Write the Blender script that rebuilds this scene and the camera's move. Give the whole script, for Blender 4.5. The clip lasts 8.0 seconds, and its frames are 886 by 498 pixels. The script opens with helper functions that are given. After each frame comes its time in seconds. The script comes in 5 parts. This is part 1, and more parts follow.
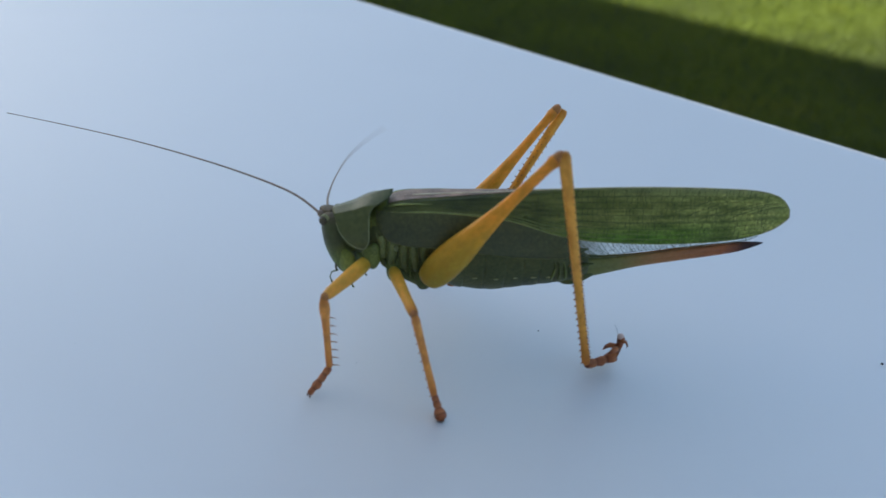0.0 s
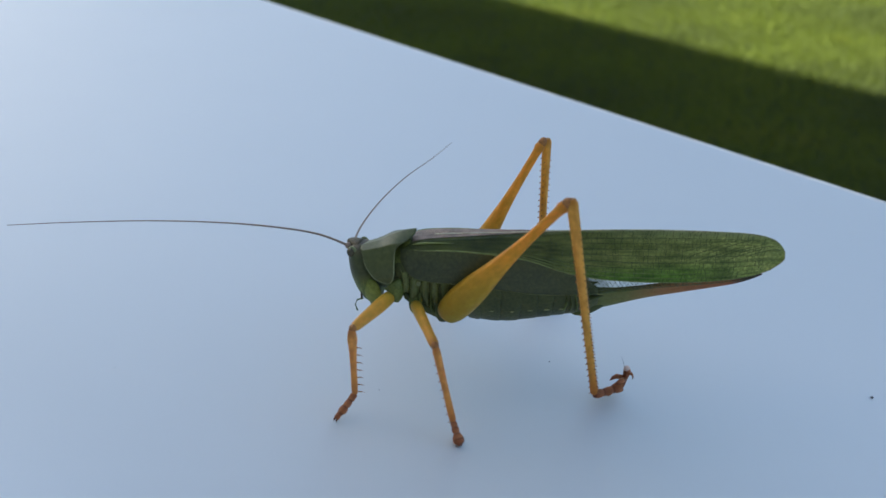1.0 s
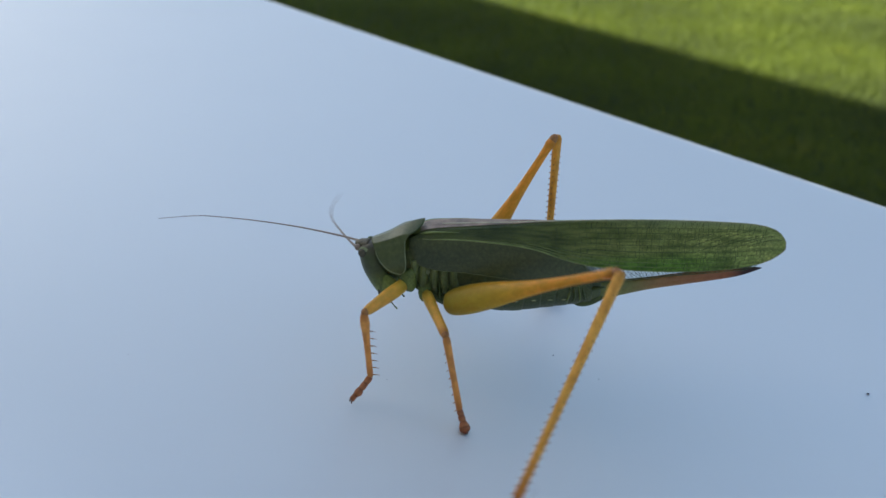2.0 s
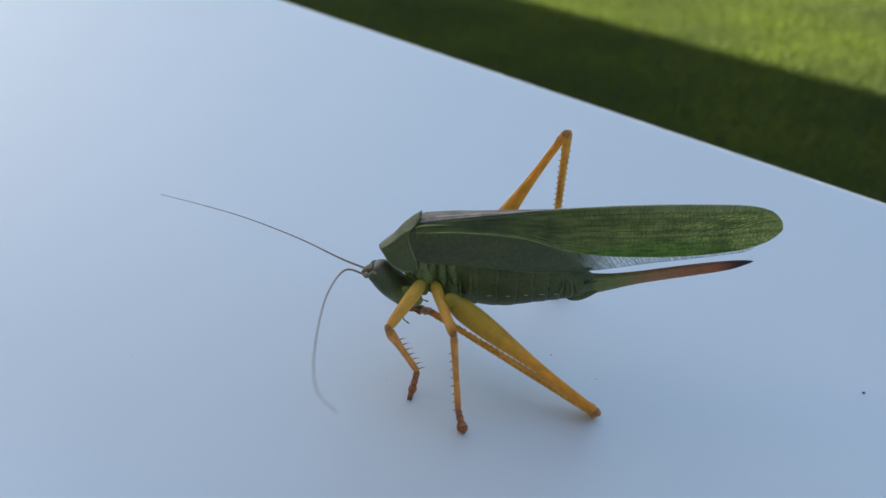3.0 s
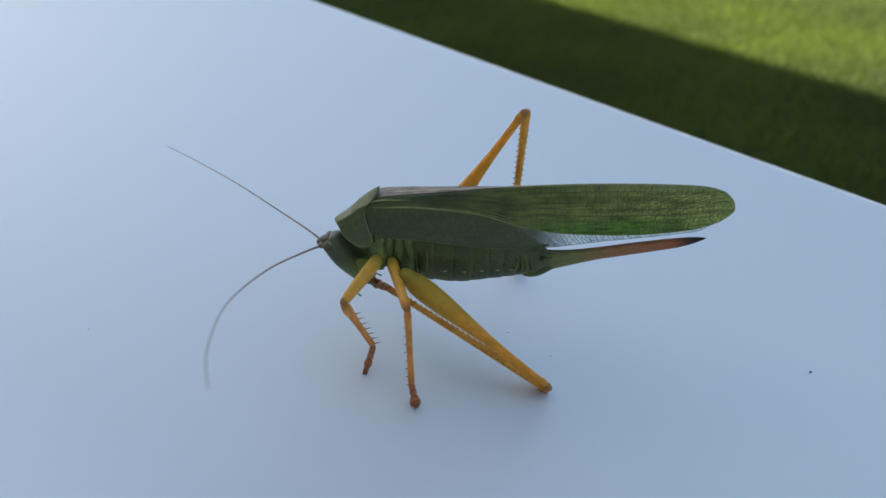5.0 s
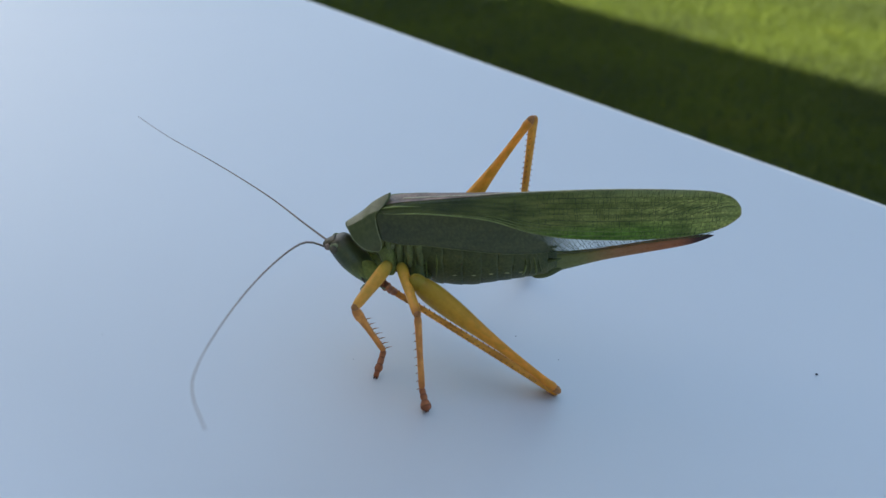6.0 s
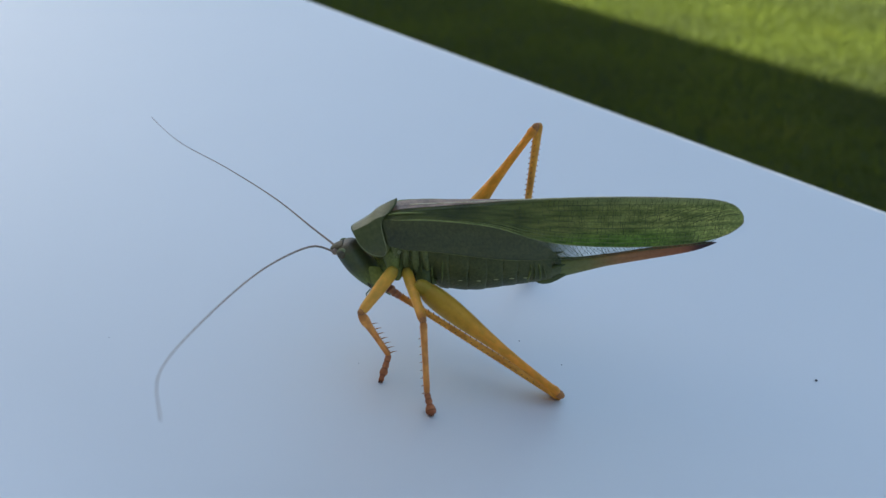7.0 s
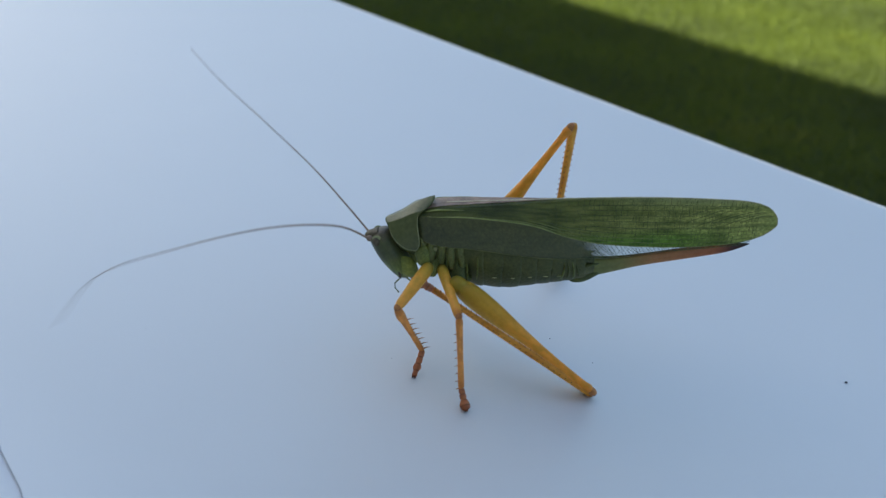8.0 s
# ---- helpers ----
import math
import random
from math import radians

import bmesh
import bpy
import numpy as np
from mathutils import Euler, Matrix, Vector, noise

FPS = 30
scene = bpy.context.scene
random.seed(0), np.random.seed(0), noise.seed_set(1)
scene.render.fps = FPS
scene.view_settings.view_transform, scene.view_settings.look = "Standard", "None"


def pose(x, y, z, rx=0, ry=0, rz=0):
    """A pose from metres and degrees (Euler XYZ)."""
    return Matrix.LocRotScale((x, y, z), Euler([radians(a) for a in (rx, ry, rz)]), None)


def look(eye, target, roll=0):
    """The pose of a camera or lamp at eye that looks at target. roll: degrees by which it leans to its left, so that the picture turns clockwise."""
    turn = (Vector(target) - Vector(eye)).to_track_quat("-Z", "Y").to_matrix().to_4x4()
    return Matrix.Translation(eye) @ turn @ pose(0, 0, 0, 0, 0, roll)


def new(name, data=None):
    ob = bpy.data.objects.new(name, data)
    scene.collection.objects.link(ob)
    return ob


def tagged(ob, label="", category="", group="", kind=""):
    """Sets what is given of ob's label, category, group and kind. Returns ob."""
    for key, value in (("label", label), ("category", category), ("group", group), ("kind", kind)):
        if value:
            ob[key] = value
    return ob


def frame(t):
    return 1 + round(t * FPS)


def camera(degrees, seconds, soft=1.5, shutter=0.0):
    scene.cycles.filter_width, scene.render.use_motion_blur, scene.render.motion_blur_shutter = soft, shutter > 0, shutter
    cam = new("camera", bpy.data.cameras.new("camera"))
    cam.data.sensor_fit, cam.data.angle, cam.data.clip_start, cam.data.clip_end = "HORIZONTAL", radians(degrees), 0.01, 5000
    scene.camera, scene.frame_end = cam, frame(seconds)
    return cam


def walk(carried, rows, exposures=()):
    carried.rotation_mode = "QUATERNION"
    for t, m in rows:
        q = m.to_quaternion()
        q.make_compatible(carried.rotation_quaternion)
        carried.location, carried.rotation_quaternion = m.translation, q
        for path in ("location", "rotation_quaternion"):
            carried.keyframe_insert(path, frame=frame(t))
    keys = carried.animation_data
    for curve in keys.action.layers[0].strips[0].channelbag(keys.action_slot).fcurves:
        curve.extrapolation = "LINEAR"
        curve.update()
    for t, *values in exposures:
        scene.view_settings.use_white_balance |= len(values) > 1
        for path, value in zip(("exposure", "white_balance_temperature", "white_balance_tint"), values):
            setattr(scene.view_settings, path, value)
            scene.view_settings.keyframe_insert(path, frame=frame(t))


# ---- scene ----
cam = camera(60.0, 8.0, soft=1.4, shutter=0.3)
TOP = 0.74          # height of the table top over the lawn
# seconds; millimetres from the spot under the insect; pitch, lean and yaw in degrees
CAMERA = [
    (0.0, 0.15, -71.01, 54.02, -31.20, 0.69, -0.30),
    (0.5, -1.16, -74.28, 56.33, -30.38, -0.03, -0.28),
    (1.0, -1.66, -75.53, 58.46, -29.50, 0.11, -0.03),
    (1.5, -2.80, -77.44, 59.40, -29.29, -0.42, -0.04),
    (1.7, -3.00, -77.81, 58.34, -29.09, -0.73, -0.19),
    (2.8, -1.68, -78.43, 58.99, -29.50, -0.50, 0.31),
    (3.0, -1.75, -78.30, 59.80, -29.70, -0.22, 0.45),
    (3.5, -2.18, -78.46, 59.66, -29.93, -0.61, 0.24),
    (4.0, 0.11, -78.54, 59.25, -30.04, -0.36, 0.09),
    (4.5, 1.41, -79.15, 59.64, -30.18, -0.93, -0.67),
    (4.7, 1.52, -79.46, 59.23, -30.35, -1.37, -0.92),
    (5.8, -0.42, -79.66, 58.76, -30.69, -2.22, -1.40),
    (6.0, 0.44, -80.14, 60.11, -30.59, -1.42, -0.89),
    (6.5, -0.02, -80.08, 60.31, -30.60, -1.82, -1.31),
    (7.0, -0.61, -80.48, 61.31, -30.70, -1.89, -1.18),
    (7.5, -2.03, -80.92, 61.14, -30.70, -1.77, -0.56),
    (8.0, -3.98, -81.48, 61.53, -30.80, -2.41, -0.56),
    ]
walk(cam, [(t, pose(x / 1000, y / 1000, TOP + z / 1000, 90 + pitch, 0, yaw) @ pose(0, 0, 0, 0, 0, -lean))
           for t, x, y, z, pitch, lean, yaw in CAMERA])
cam.data.dof.use_dof = True
cam.data.dof.focus_distance = 0.097
cam.data.dof.aperture_fstop = 31.0

# ---- light ----
SHADE_U = Vector((0.6, -0.8, 0.0))      # along the house wall
SHADE_N = Vector((0.8, 0.6, 0.0))       # out from the house wall
SUN_UP = radians(28)
WALL_FAR = 3.0                          # from the insect back to the house
SUN_SIDE = radians(56)                  # the sun stands this far round from straight behind the wall
SUN_AT = -SHADE_N * math.cos(SUN_SIDE) - SHADE_U * math.sin(SUN_SIDE)
world = bpy.data.worlds.new("sky")
scene.world = world
world.use_nodes = True
wn = world.node_tree.nodes
sky = wn.new("ShaderNodeTexSky")
sky.sky_type = "NISHITA"
sky.sun_disc = False
sky.sun_elevation = SUN_UP
sky.air_density = 1.0
sky.dust_density = 3.0
sky.sun_rotation = math.atan2(SUN_AT.x, SUN_AT.y)
wn["Background"].inputs["Strength"].default_value = 0.05
world.node_tree.links.new(sky.outputs[0], wn["Background"].inputs["Color"])
sun = new("sun", bpy.data.lights.new("sun", "SUN"))
sun.data.energy = 5.0
sun.data.angle = radians(0.4)
sun.data.color = (1.0, 0.94, 0.76)
sun.matrix_world = look((0, 0, 0), -SUN_AT * math.cos(SUN_UP) - Vector((0, 0, math.sin(SUN_UP))))
scene.view_settings.exposure = 2.70
scene.view_settings.use_white_balance = True
scene.view_settings.white_balance_temperature = 6160
scene.view_settings.white_balance_tint = 6


# ---- materials ----
def material(name, rough=0.5, spec=0.5):
    m = bpy.data.materials.new(name)
    m.use_nodes = True
    b = m.node_tree.nodes["Principled BSDF"]
    b.inputs["Roughness"].default_value = rough
    b.inputs["Specular IOR Level"].default_value = spec
    return m, m.node_tree.nodes, m.node_tree.links, b


def coords(n, l, scale=(1, 1, 1), kind="Object"):
    tc, mp = n.new("ShaderNodeTexCoord"), n.new("ShaderNodeMapping")
    mp.inputs["Scale"].default_value = scale
    l.new(tc.outputs[kind], mp.inputs["Vector"])
    return mp.outputs["Vector"]


def noise_tex(n, l, vec, scale, detail=4):
    t = n.new("ShaderNodeTexNoise")
    t.inputs["Scale"].default_value = scale
    t.inputs["Detail"].default_value = detail
    l.new(vec, t.inputs["Vector"])
    return t.outputs["Fac"]


def ramp(n, l, fac, stops):
    r = n.new("ShaderNodeValToRGB")
    e = r.color_ramp.elements
    e[0].position, e[0].color = stops[0][0], (*stops[0][1], 1)
    e[1].position, e[1].color = stops[-1][0], (*stops[-1][1], 1)
    for p, c in stops[1:-1]:
        e.new(p).color = (*c, 1)
    l.new(fac, r.inputs["Fac"])
    return r.outputs["Color"]


def mixed(n, l, fac, a, b, how="MIX"):
    m = n.new("ShaderNodeMix")
    m.data_type, m.blend_type = "RGBA", how
    for socket, v in ((m.inputs[0], fac), (m.inputs[6], a), (m.inputs[7], b)):
        if isinstance(v, (int, float)):
            socket.default_value = v
        elif isinstance(v, tuple):
            socket.default_value = (*v, 1)
        else:
            l.new(v, socket)
    return m.outputs[2]


def bump(n, l, b, height, dist, strength=0.5):
    t = n.new("ShaderNodeBump")
    t.inputs["Distance"].default_value = dist
    t.inputs["Strength"].default_value = strength
    l.new(height, t.inputs["Height"])
    l.new(t.outputs["Normal"], b.inputs["Normal"])


def translucent(m, n, l, b, colour, share):
    out = n["Material Output"]
    tr, mx = n.new("ShaderNodeBsdfTranslucent"), n.new("ShaderNodeMixShader")
    if isinstance(colour, tuple):
        tr.inputs["Color"].default_value = (*colour, 1)
    else:
        l.new(colour, tr.inputs["Color"])
    mx.inputs[0].default_value = share
    l.new(b.outputs[0], mx.inputs[1])
    l.new(tr.outputs[0], mx.inputs[2])
    l.new(mx.outputs[0], out.inputs["Surface"])
    return mx


def cuticle(name, dark, light, rough=0.45, scale=900, share=0.0, glow=None, relief=0.00006, spec=0.28):
    """Insect skin: two tones, fine grain and pitted relief."""
    m, n, l, b = material(name, rough, spec)
    v = coords(n, l)
    big, fine = noise_tex(n, l, v, scale * 0.25, 3), noise_tex(n, l, v, scale * 3, 5)
    c = ramp(n, l, big, [(0.3, dark), (0.7, light)])
    c = mixed(n, l, 0.35, c, ramp(n, l, fine, [(0.3, tuple(x * 0.6 for x in dark)), (0.7, tuple(min(1, x * 1.25) for x in light))]))
    l.new(c, b.inputs["Base Color"])
    bump(n, l, b, fine, relief, 0.6)
    if share:
        translucent(m, n, l, b, glow or light, share)
    return m


def board_material():
    m, n, l, b = material("white_laminate", 0.52, 0.5)
    b.inputs["IOR"].default_value = 2.4
    v = coords(n, l)
    big, fine = noise_tex(n, l, v, 9, 4), noise_tex(n, l, v, 700, 4)
    c = ramp(n, l, big, [(0.3, (0.585, 0.59, 0.60)), (0.7, (0.62, 0.62, 0.625))])
    l.new(c, b.inputs["Base Color"])
    bump(n, l, b, fine, 0.00003, 0.25)
    return m


def grass_material(name, dark, light):
    m, n, l, b = material(name, 0.65, 0.08)
    g = n.new("ShaderNodeNewGeometry")
    isl = ramp(n, l, g.outputs["Random Per Island"], [(0.0, tuple(x * 2.2 for x in dark)), (0.8, tuple(x * 0.85 for x in light)), (1.0, (0.088, 0.094, 0.020))])
    big = noise_tex(n, l, coords(n, l), 1.6, 4)
    c = mixed(n, l, 0.75, isl, ramp(n, l, big, [(0.36, dark), (0.6, light), (0.72, (0.120, 0.124, 0.018))]))
    l.new(c, b.inputs["Base Color"])
    translucent(m, n, l, b, tuple(min(1, x * 1.5) for x in light), 0.3)
    return m


def ground_material():
    m, n, l, b = material("lawn_ground", 0.9, 0.2)
    v = coords(n, l)
    big, mid, fine = noise_tex(n, l, v, 1.3, 4), noise_tex(n, l, v, 9, 5), noise_tex(n, l, v, 160, 5)
    c = ramp(n, l, big, [(0.35, (0.010, 0.018, 0.006)), (0.65, (0.028, 0.042, 0.008))])
    c = mixed(n, l, 0.5, c, ramp(n, l, mid, [(0.3, (0.008, 0.016, 0.003)), (0.7, (0.034, 0.05, 0.014))]))
    c = mixed(n, l, 0.4, c, ramp(n, l, fine, [(0.3, (0.006, 0.012, 0.002)), (0.7, (0.033, 0.048, 0.014))]))
    l.new(c, b.inputs["Base Color"])
    bump(n, l, b, fine, 0.02, 0.8)
    return m


def plaster_material():
    m, n, l, b = material("plaster", 0.9, 0.2)
    v = coords(n, l)
    c = ramp(n, l, noise_tex(n, l, v, 1.2, 5), [(0.3, (0.62, 0.55, 0.44)), (0.7, (0.72, 0.64, 0.51))])
    l.new(c, b.inputs["Base Color"])
    bump(n, l, b, noise_tex(n, l, v, 120, 5), 0.003, 0.5)
    return m


def wing_material():
    """Green leathery fore wing: lengthwise streaks, a fine net of veins, paler towards the tip."""
    m, n, l, b = material("wing_green", 0.34, 0.35)
    v = coords(n, l)
    cells = n.new("ShaderNodeTexVoronoi")
    cells.feature = "DISTANCE_TO_EDGE"
    cells.inputs["Scale"].default_value = 1.0
    cells.inputs["Randomness"].default_value = 0.85
    l.new(coords(n, l, (3400, 3600, 3600)), cells.inputs["Vector"])
    net = ramp(n, l, cells.outputs["Distance"], [(0.0, (1, 1, 1)), (0.11, (0, 0, 0))])
    streak = noise_tex(n, l, coords(n, l, (60, 2600, 2600)), 1.0, 4)
    patch = noise_tex(n, l, coords(n, l, (350, 900, 900)), 1.0, 5)
    c = ramp(n, l, noise_tex(n, l, v, 200, 5), [(0.3, (0.048, 0.062, 0.012)), (0.7, (0.086, 0.106, 0.018))])
    sx = n.new("ShaderNodeSeparateXYZ")
    l.new(v, sx.inputs[0])

    def span(axis, lo, hi):
        r = n.new("ShaderNodeMapRange")
        r.inputs["From Min"].default_value, r.inputs["From Max"].default_value = lo, hi
        l.new(sx.outputs[axis], r.inputs["Value"])
        return r.outputs[0]
    c = mixed(n, l, span("X", 0.004, 0.042), c, (0.54, 0.59, 0.175))
    # fresher green along the lower edge
    low = n.new("ShaderNodeMath")
    low.operation = "MULTIPLY"
    l.new(span("Z", 0.0147, 0.0134), low.inputs[0])
    l.new(span("X", 0.006, 0.014), low.inputs[1])
    fade = n.new("ShaderNodeMath")
    fade.operation = "MULTIPLY"
    l.new(low.outputs[0], fade.inputs[0])
    l.new(span("X", 0.035, 0.025), fade.inputs[1])
    c = mixed(n, l, fade.outputs[0], c, (0.17, 0.31, 0.045))
    c = mixed(n, l, 1.0, c, ramp(n, l, streak, [(0.36, (0.72, 0.75, 0.7)), (0.5, (1, 1, 1)), (0.66, (1.3, 1.26, 1.2))]), "MULTIPLY")
    c = mixed(n, l, 1.0, c, ramp(n, l, patch, [(0.32, (0.66, 0.7, 0.64)), (0.6, (1.25, 1.22, 1.2))]), "MULTIPLY")
    # light specks of the cells
    c = mixed(n, l, span("X", 0.004, 0.030), c, mixed(n, l, 1.0, c, ramp(n, l, noise_tex(n, l, coords(n, l, (2600, 4200, 4200)), 1.0, 3), [(0.38, (0.78, 0.8, 0.76)), (0.56, (1, 1, 1)), (0.68, (1.5, 1.4, 1.5))]), "MULTIPLY"))
    c = mixed(n, l, span("X", 0.002, 0.020), c, mixed(n, l, 1.0, c, ramp(n, l, net, [(0.0, (1, 1, 1)), (1.0, (0.78, 0.8, 0.74))]), "MULTIPLY"))
    # pale strip under the upper edge, towards the tip
    high = n.new("ShaderNodeMath")
    high.operation = "MULTIPLY"
    l.new(span("Z", 0.0168, 0.0178), high.inputs[0])
    l.new(span("X", 0.014, 0.034), high.inputs[1])
    c = mixed(n, l, high.outputs[0], c, (0.42, 0.45, 0.20))
    l.new(c, b.inputs["Base Color"])
    bump(n, l, b, net, 0.00008, 0.8)
    translucent(m, n, l, b, c, 0.34)
    return m


def membrane_material():
    """Wing skin below the main vein: leathery olive near the root, clear with a net of veins behind."""
    m, n, l, b = material("wing_membrane", 0.42, 0.42)
    v = coords(n, l)
    cells = n.new("ShaderNodeTexVoronoi")
    cells.feature = "DISTANCE_TO_EDGE"
    cells.inputs["Scale"].default_value = 1.0
    slant = n.new("ShaderNodeMapping")
    slant.inputs["Rotation"].default_value = (0, radians(38), 0)
    stretch = n.new("ShaderNodeMapping")
    stretch.inputs["Scale"].default_value = (3000, 1300, 1300)
    l.new(v, slant.inputs["Vector"])
    l.new(slant.outputs["Vector"], stretch.inputs["Vector"])
    l.new(stretch.outputs["Vector"], cells.inputs["Vector"])
    net = ramp(n, l, cells.outputs["Distance"], [(0.03, (1, 1, 1)), (0.10, (0, 0, 0))])
    c = ramp(n, l, noise_tex(n, l, coords(n, l, (90, 900, 900)), 1.0, 5), [(0.3, (0.040, 0.047, 0.016)), (0.7, (0.086, 0.094, 0.032))])
    c = mixed(n, l, 0.4, c, ramp(n, l, noise_tex(n, l, v, 2600, 5), [(0.35, (0.028, 0.034, 0.012)), (0.7, (0.098, 0.108, 0.036))]))
    c = mixed(n, l, ramp(n, l, net, [(0.0, (0, 0, 0)), (1.0, (0.35,) * 3)]), c, (0.03, 0.036, 0.015))
    l.new(c, b.inputs["Base Color"])
    bump(n, l, b, noise_tex(n, l, v, 2500, 5), 0.00005, 0.5)
    clear, mx = n.new("ShaderNodeBsdfTransparent"), n.new("ShaderNodeMixShader")
    clear.inputs["Color"].default_value = (0.93, 0.97, 0.93, 1)
    sx, root, share, most = n.new("ShaderNodeSeparateXYZ"), n.new("ShaderNodeMapRange"), n.new("ShaderNodeMapRange"), n.new("ShaderNodeMath")
    l.new(v, sx.inputs[0])
    l.new(sx.outputs["X"], root.inputs["Value"])
    root.inputs["From Min"].default_value, root.inputs["From Max"].default_value = 0.0136, 0.0192
    root.inputs["To Min"].default_value, root.inputs["To Max"].default_value = 0.97, 0.0
    share.inputs["To Min"].default_value, share.inputs["To Max"].default_value = 0.12, 0.4
    l.new(net, share.inputs["Value"])
    most.operation = "MAXIMUM"
    l.new(share.outputs[0], most.inputs[0])
    l.new(root.outputs[0], most.inputs[1])
    l.new(most.outputs[0], mx.inputs[0])
    l.new(clear.outputs[0], mx.inputs[1])
    l.new(b.outputs[0], mx.inputs[2])
    l.new(mx.outputs[0], n["Material Output"].inputs["Surface"])
    return m


def along_material(name, stops, lo, hi, rough=0.4, share=0.0, glow=(0.95, 0.52, 0.05), mottle=None, crest=None):
    """Skin whose colour changes along the part's own length (x)."""
    m, n, l, b = material(name, rough, 0.28)
    v = coords(n, l)
    sx = n.new("ShaderNodeSeparateXYZ")
    l.new(v, sx.inputs[0])
    mr = n.new("ShaderNodeMapRange")
    mr.inputs["From Min"].default_value, mr.inputs["From Max"].default_value = lo, hi
    l.new(sx.outputs["X"], mr.inputs["Value"])
    c = ramp(n, l, mr.outputs[0], stops)
    fine = noise_tex(n, l, v, 2200, 5)
    c = mixed(n, l, 0.4, c, mixed(n, l, 1.0, c, ramp(n, l, fine, [(0.3, (0.55, 0.5, 0.45)), (0.7, (1, 1, 1))]), "MULTIPLY"))
    if crest:
        # redder along the upper edge, the more the nearer the knee
        up = n.new("ShaderNodeMapRange")
        up.inputs["From Min"].default_value, up.inputs["From Max"].default_value = -0.0002, 0.0010
        up.inputs["To Max"].default_value = 1.1
        l.new(sx.outputs["Z"], up.inputs["Value"])
        towards = n.new("ShaderNodeMath")
        towards.operation = "MULTIPLY"
        l.new(up.outputs[0], towards.inputs[0])
        l.new(mr.outputs[0], towards.inputs[1])
        c = mixed(n, l, towards.outputs[0], c, crest)
    if mottle:
        c = mixed(n, l, ramp(n, l, noise_tex(n, l, coords(n, l, (700, 1500, 1500)), 1.0, 7), [(0.42, (0, 0, 0)), (0.64, (0.6,) * 3)]), c, mottle)
    l.new(c, b.inputs["Base Color"])
    bump(n, l, b, fine, 0.00014, 0.7)
    if share:
        translucent(m, n, l, b, glow, share)
    return m


def face_material():
    """Grey-green skin that turns yellow-green towards the mouth, with faint upright stripes."""
    m, n, l, b = material("face_green", 0.42, 0.35)
    v = coords(n, l)
    big, fine = noise_tex(n, l, v, 260, 3), noise_tex(n, l, v, 2700, 5)
    c = ramp(n, l, big, [(0.3, (0.056, 0.068, 0.027)), (0.7, (0.104, 0.120, 0.048))])
    stripes = noise_tex(n, l, coords(n, l, (1500, 1500, 150)), 1.0, 3)
    lime = ramp(n, l, stripes, [(0.35, (0.05, 0.075, 0.022)), (0.55, (0.17, 0.22, 0.045)), (0.7, (0.30, 0.35, 0.08))])
    sx, low = n.new("ShaderNodeSeparateXYZ"), n.new("ShaderNodeMapRange")
    l.new(v, sx.inputs[0])
    l.new(sx.outputs["Z"], low.inputs["Value"])
    low.inputs["From Min"].default_value, low.inputs["From Max"].default_value = 0.0136, 0.0112
    c = mixed(n, l, low.outputs[0], c, lime)
    brow = n.new("ShaderNodeMapRange")
    l.new(sx.outputs["Z"], brow.inputs["Value"])
    brow.inputs["From Min"].default_value, brow.inputs["From Max"].default_value = 0.0154, 0.0165
    c = mixed(n, l, brow.outputs[0], c, ramp(n, l, noise_tex(n, l, v, 500, 4), [(0.35, (0.055, 0.048, 0.026)), (0.65, (0.15, 0.115, 0.07))]))
    c = mixed(n, l, 0.3, c, mixed(n, l, 1.0, c, ramp(n, l, fine, [(0.3, (0.5, 0.5, 0.5)), (0.7, (1.2, 1.2, 1.2))]), "MULTIPLY"))
    l.new(c, b.inputs["Base Color"])
    bump(n, l, b, fine, 0.00006, 0.6)
    return m


WHITE = board_material()
# bright bevel highlight and its pinkish fringe, put into the strip's colour
EDGE = cuticle("edge_highlight_tint", (0.80, 0.71, 0.65), (0.88, 0.79, 0.73), 0.5, 60)
METAL, _n, _l, _b = material("leg_paint", 0.4)
_b.inputs["Base Color"].default_value = (0.6, 0.6, 0.6, 1)
PLASTER = plaster_material()
GROUND = ground_material()
GRASS = grass_material("grass_blades", (0.036, 0.046, 0.017), (0.084, 0.108, 0.014))
WING = wing_material()
MEMBRANE = membrane_material()
VEIN = cuticle("vein", (0.10, 0.13, 0.03), (0.32, 0.36, 0.11), 0.4, 2200)
FINE_VEIN = cuticle("fine_vein", (0.05, 0.07, 0.015), (0.11, 0.14, 0.035), 0.4, 900)
RIDGE = cuticle("wing_ridge", (0.36, 0.32, 0.20), (0.60, 0.55, 0.38), 0.45, 1500)
CROSS_VEIN = cuticle("cross_vein", (0.04, 0.056, 0.017), (0.085, 0.108, 0.032), 0.45, 900)
DORSAL = cuticle("wing_back", (0.08, 0.05, 0.028), (0.36, 0.24, 0.16), 0.45, 2800, spec=0.38)
SHELL = cuticle("pronotum_green", (0.052, 0.064, 0.020), (0.090, 0.104, 0.032), 0.4, 700, spec=0.42)
RIM = cuticle("pale_rim", (0.17, 0.19, 0.09), (0.26, 0.28, 0.14), 0.5, 700)
BODY = cuticle("body_green", (0.038, 0.048, 0.015), (0.098, 0.108, 0.034), 0.5, 1100, relief=0.00012)
CROWN = cuticle("crown_brown", (0.06, 0.055, 0.03), (0.17, 0.13, 0.075), 0.5, 1300)
FACE = face_material()
MOUTH = cuticle("mouth_green", (0.08, 0.105, 0.024), (0.27, 0.31, 0.06), 0.45, 800)
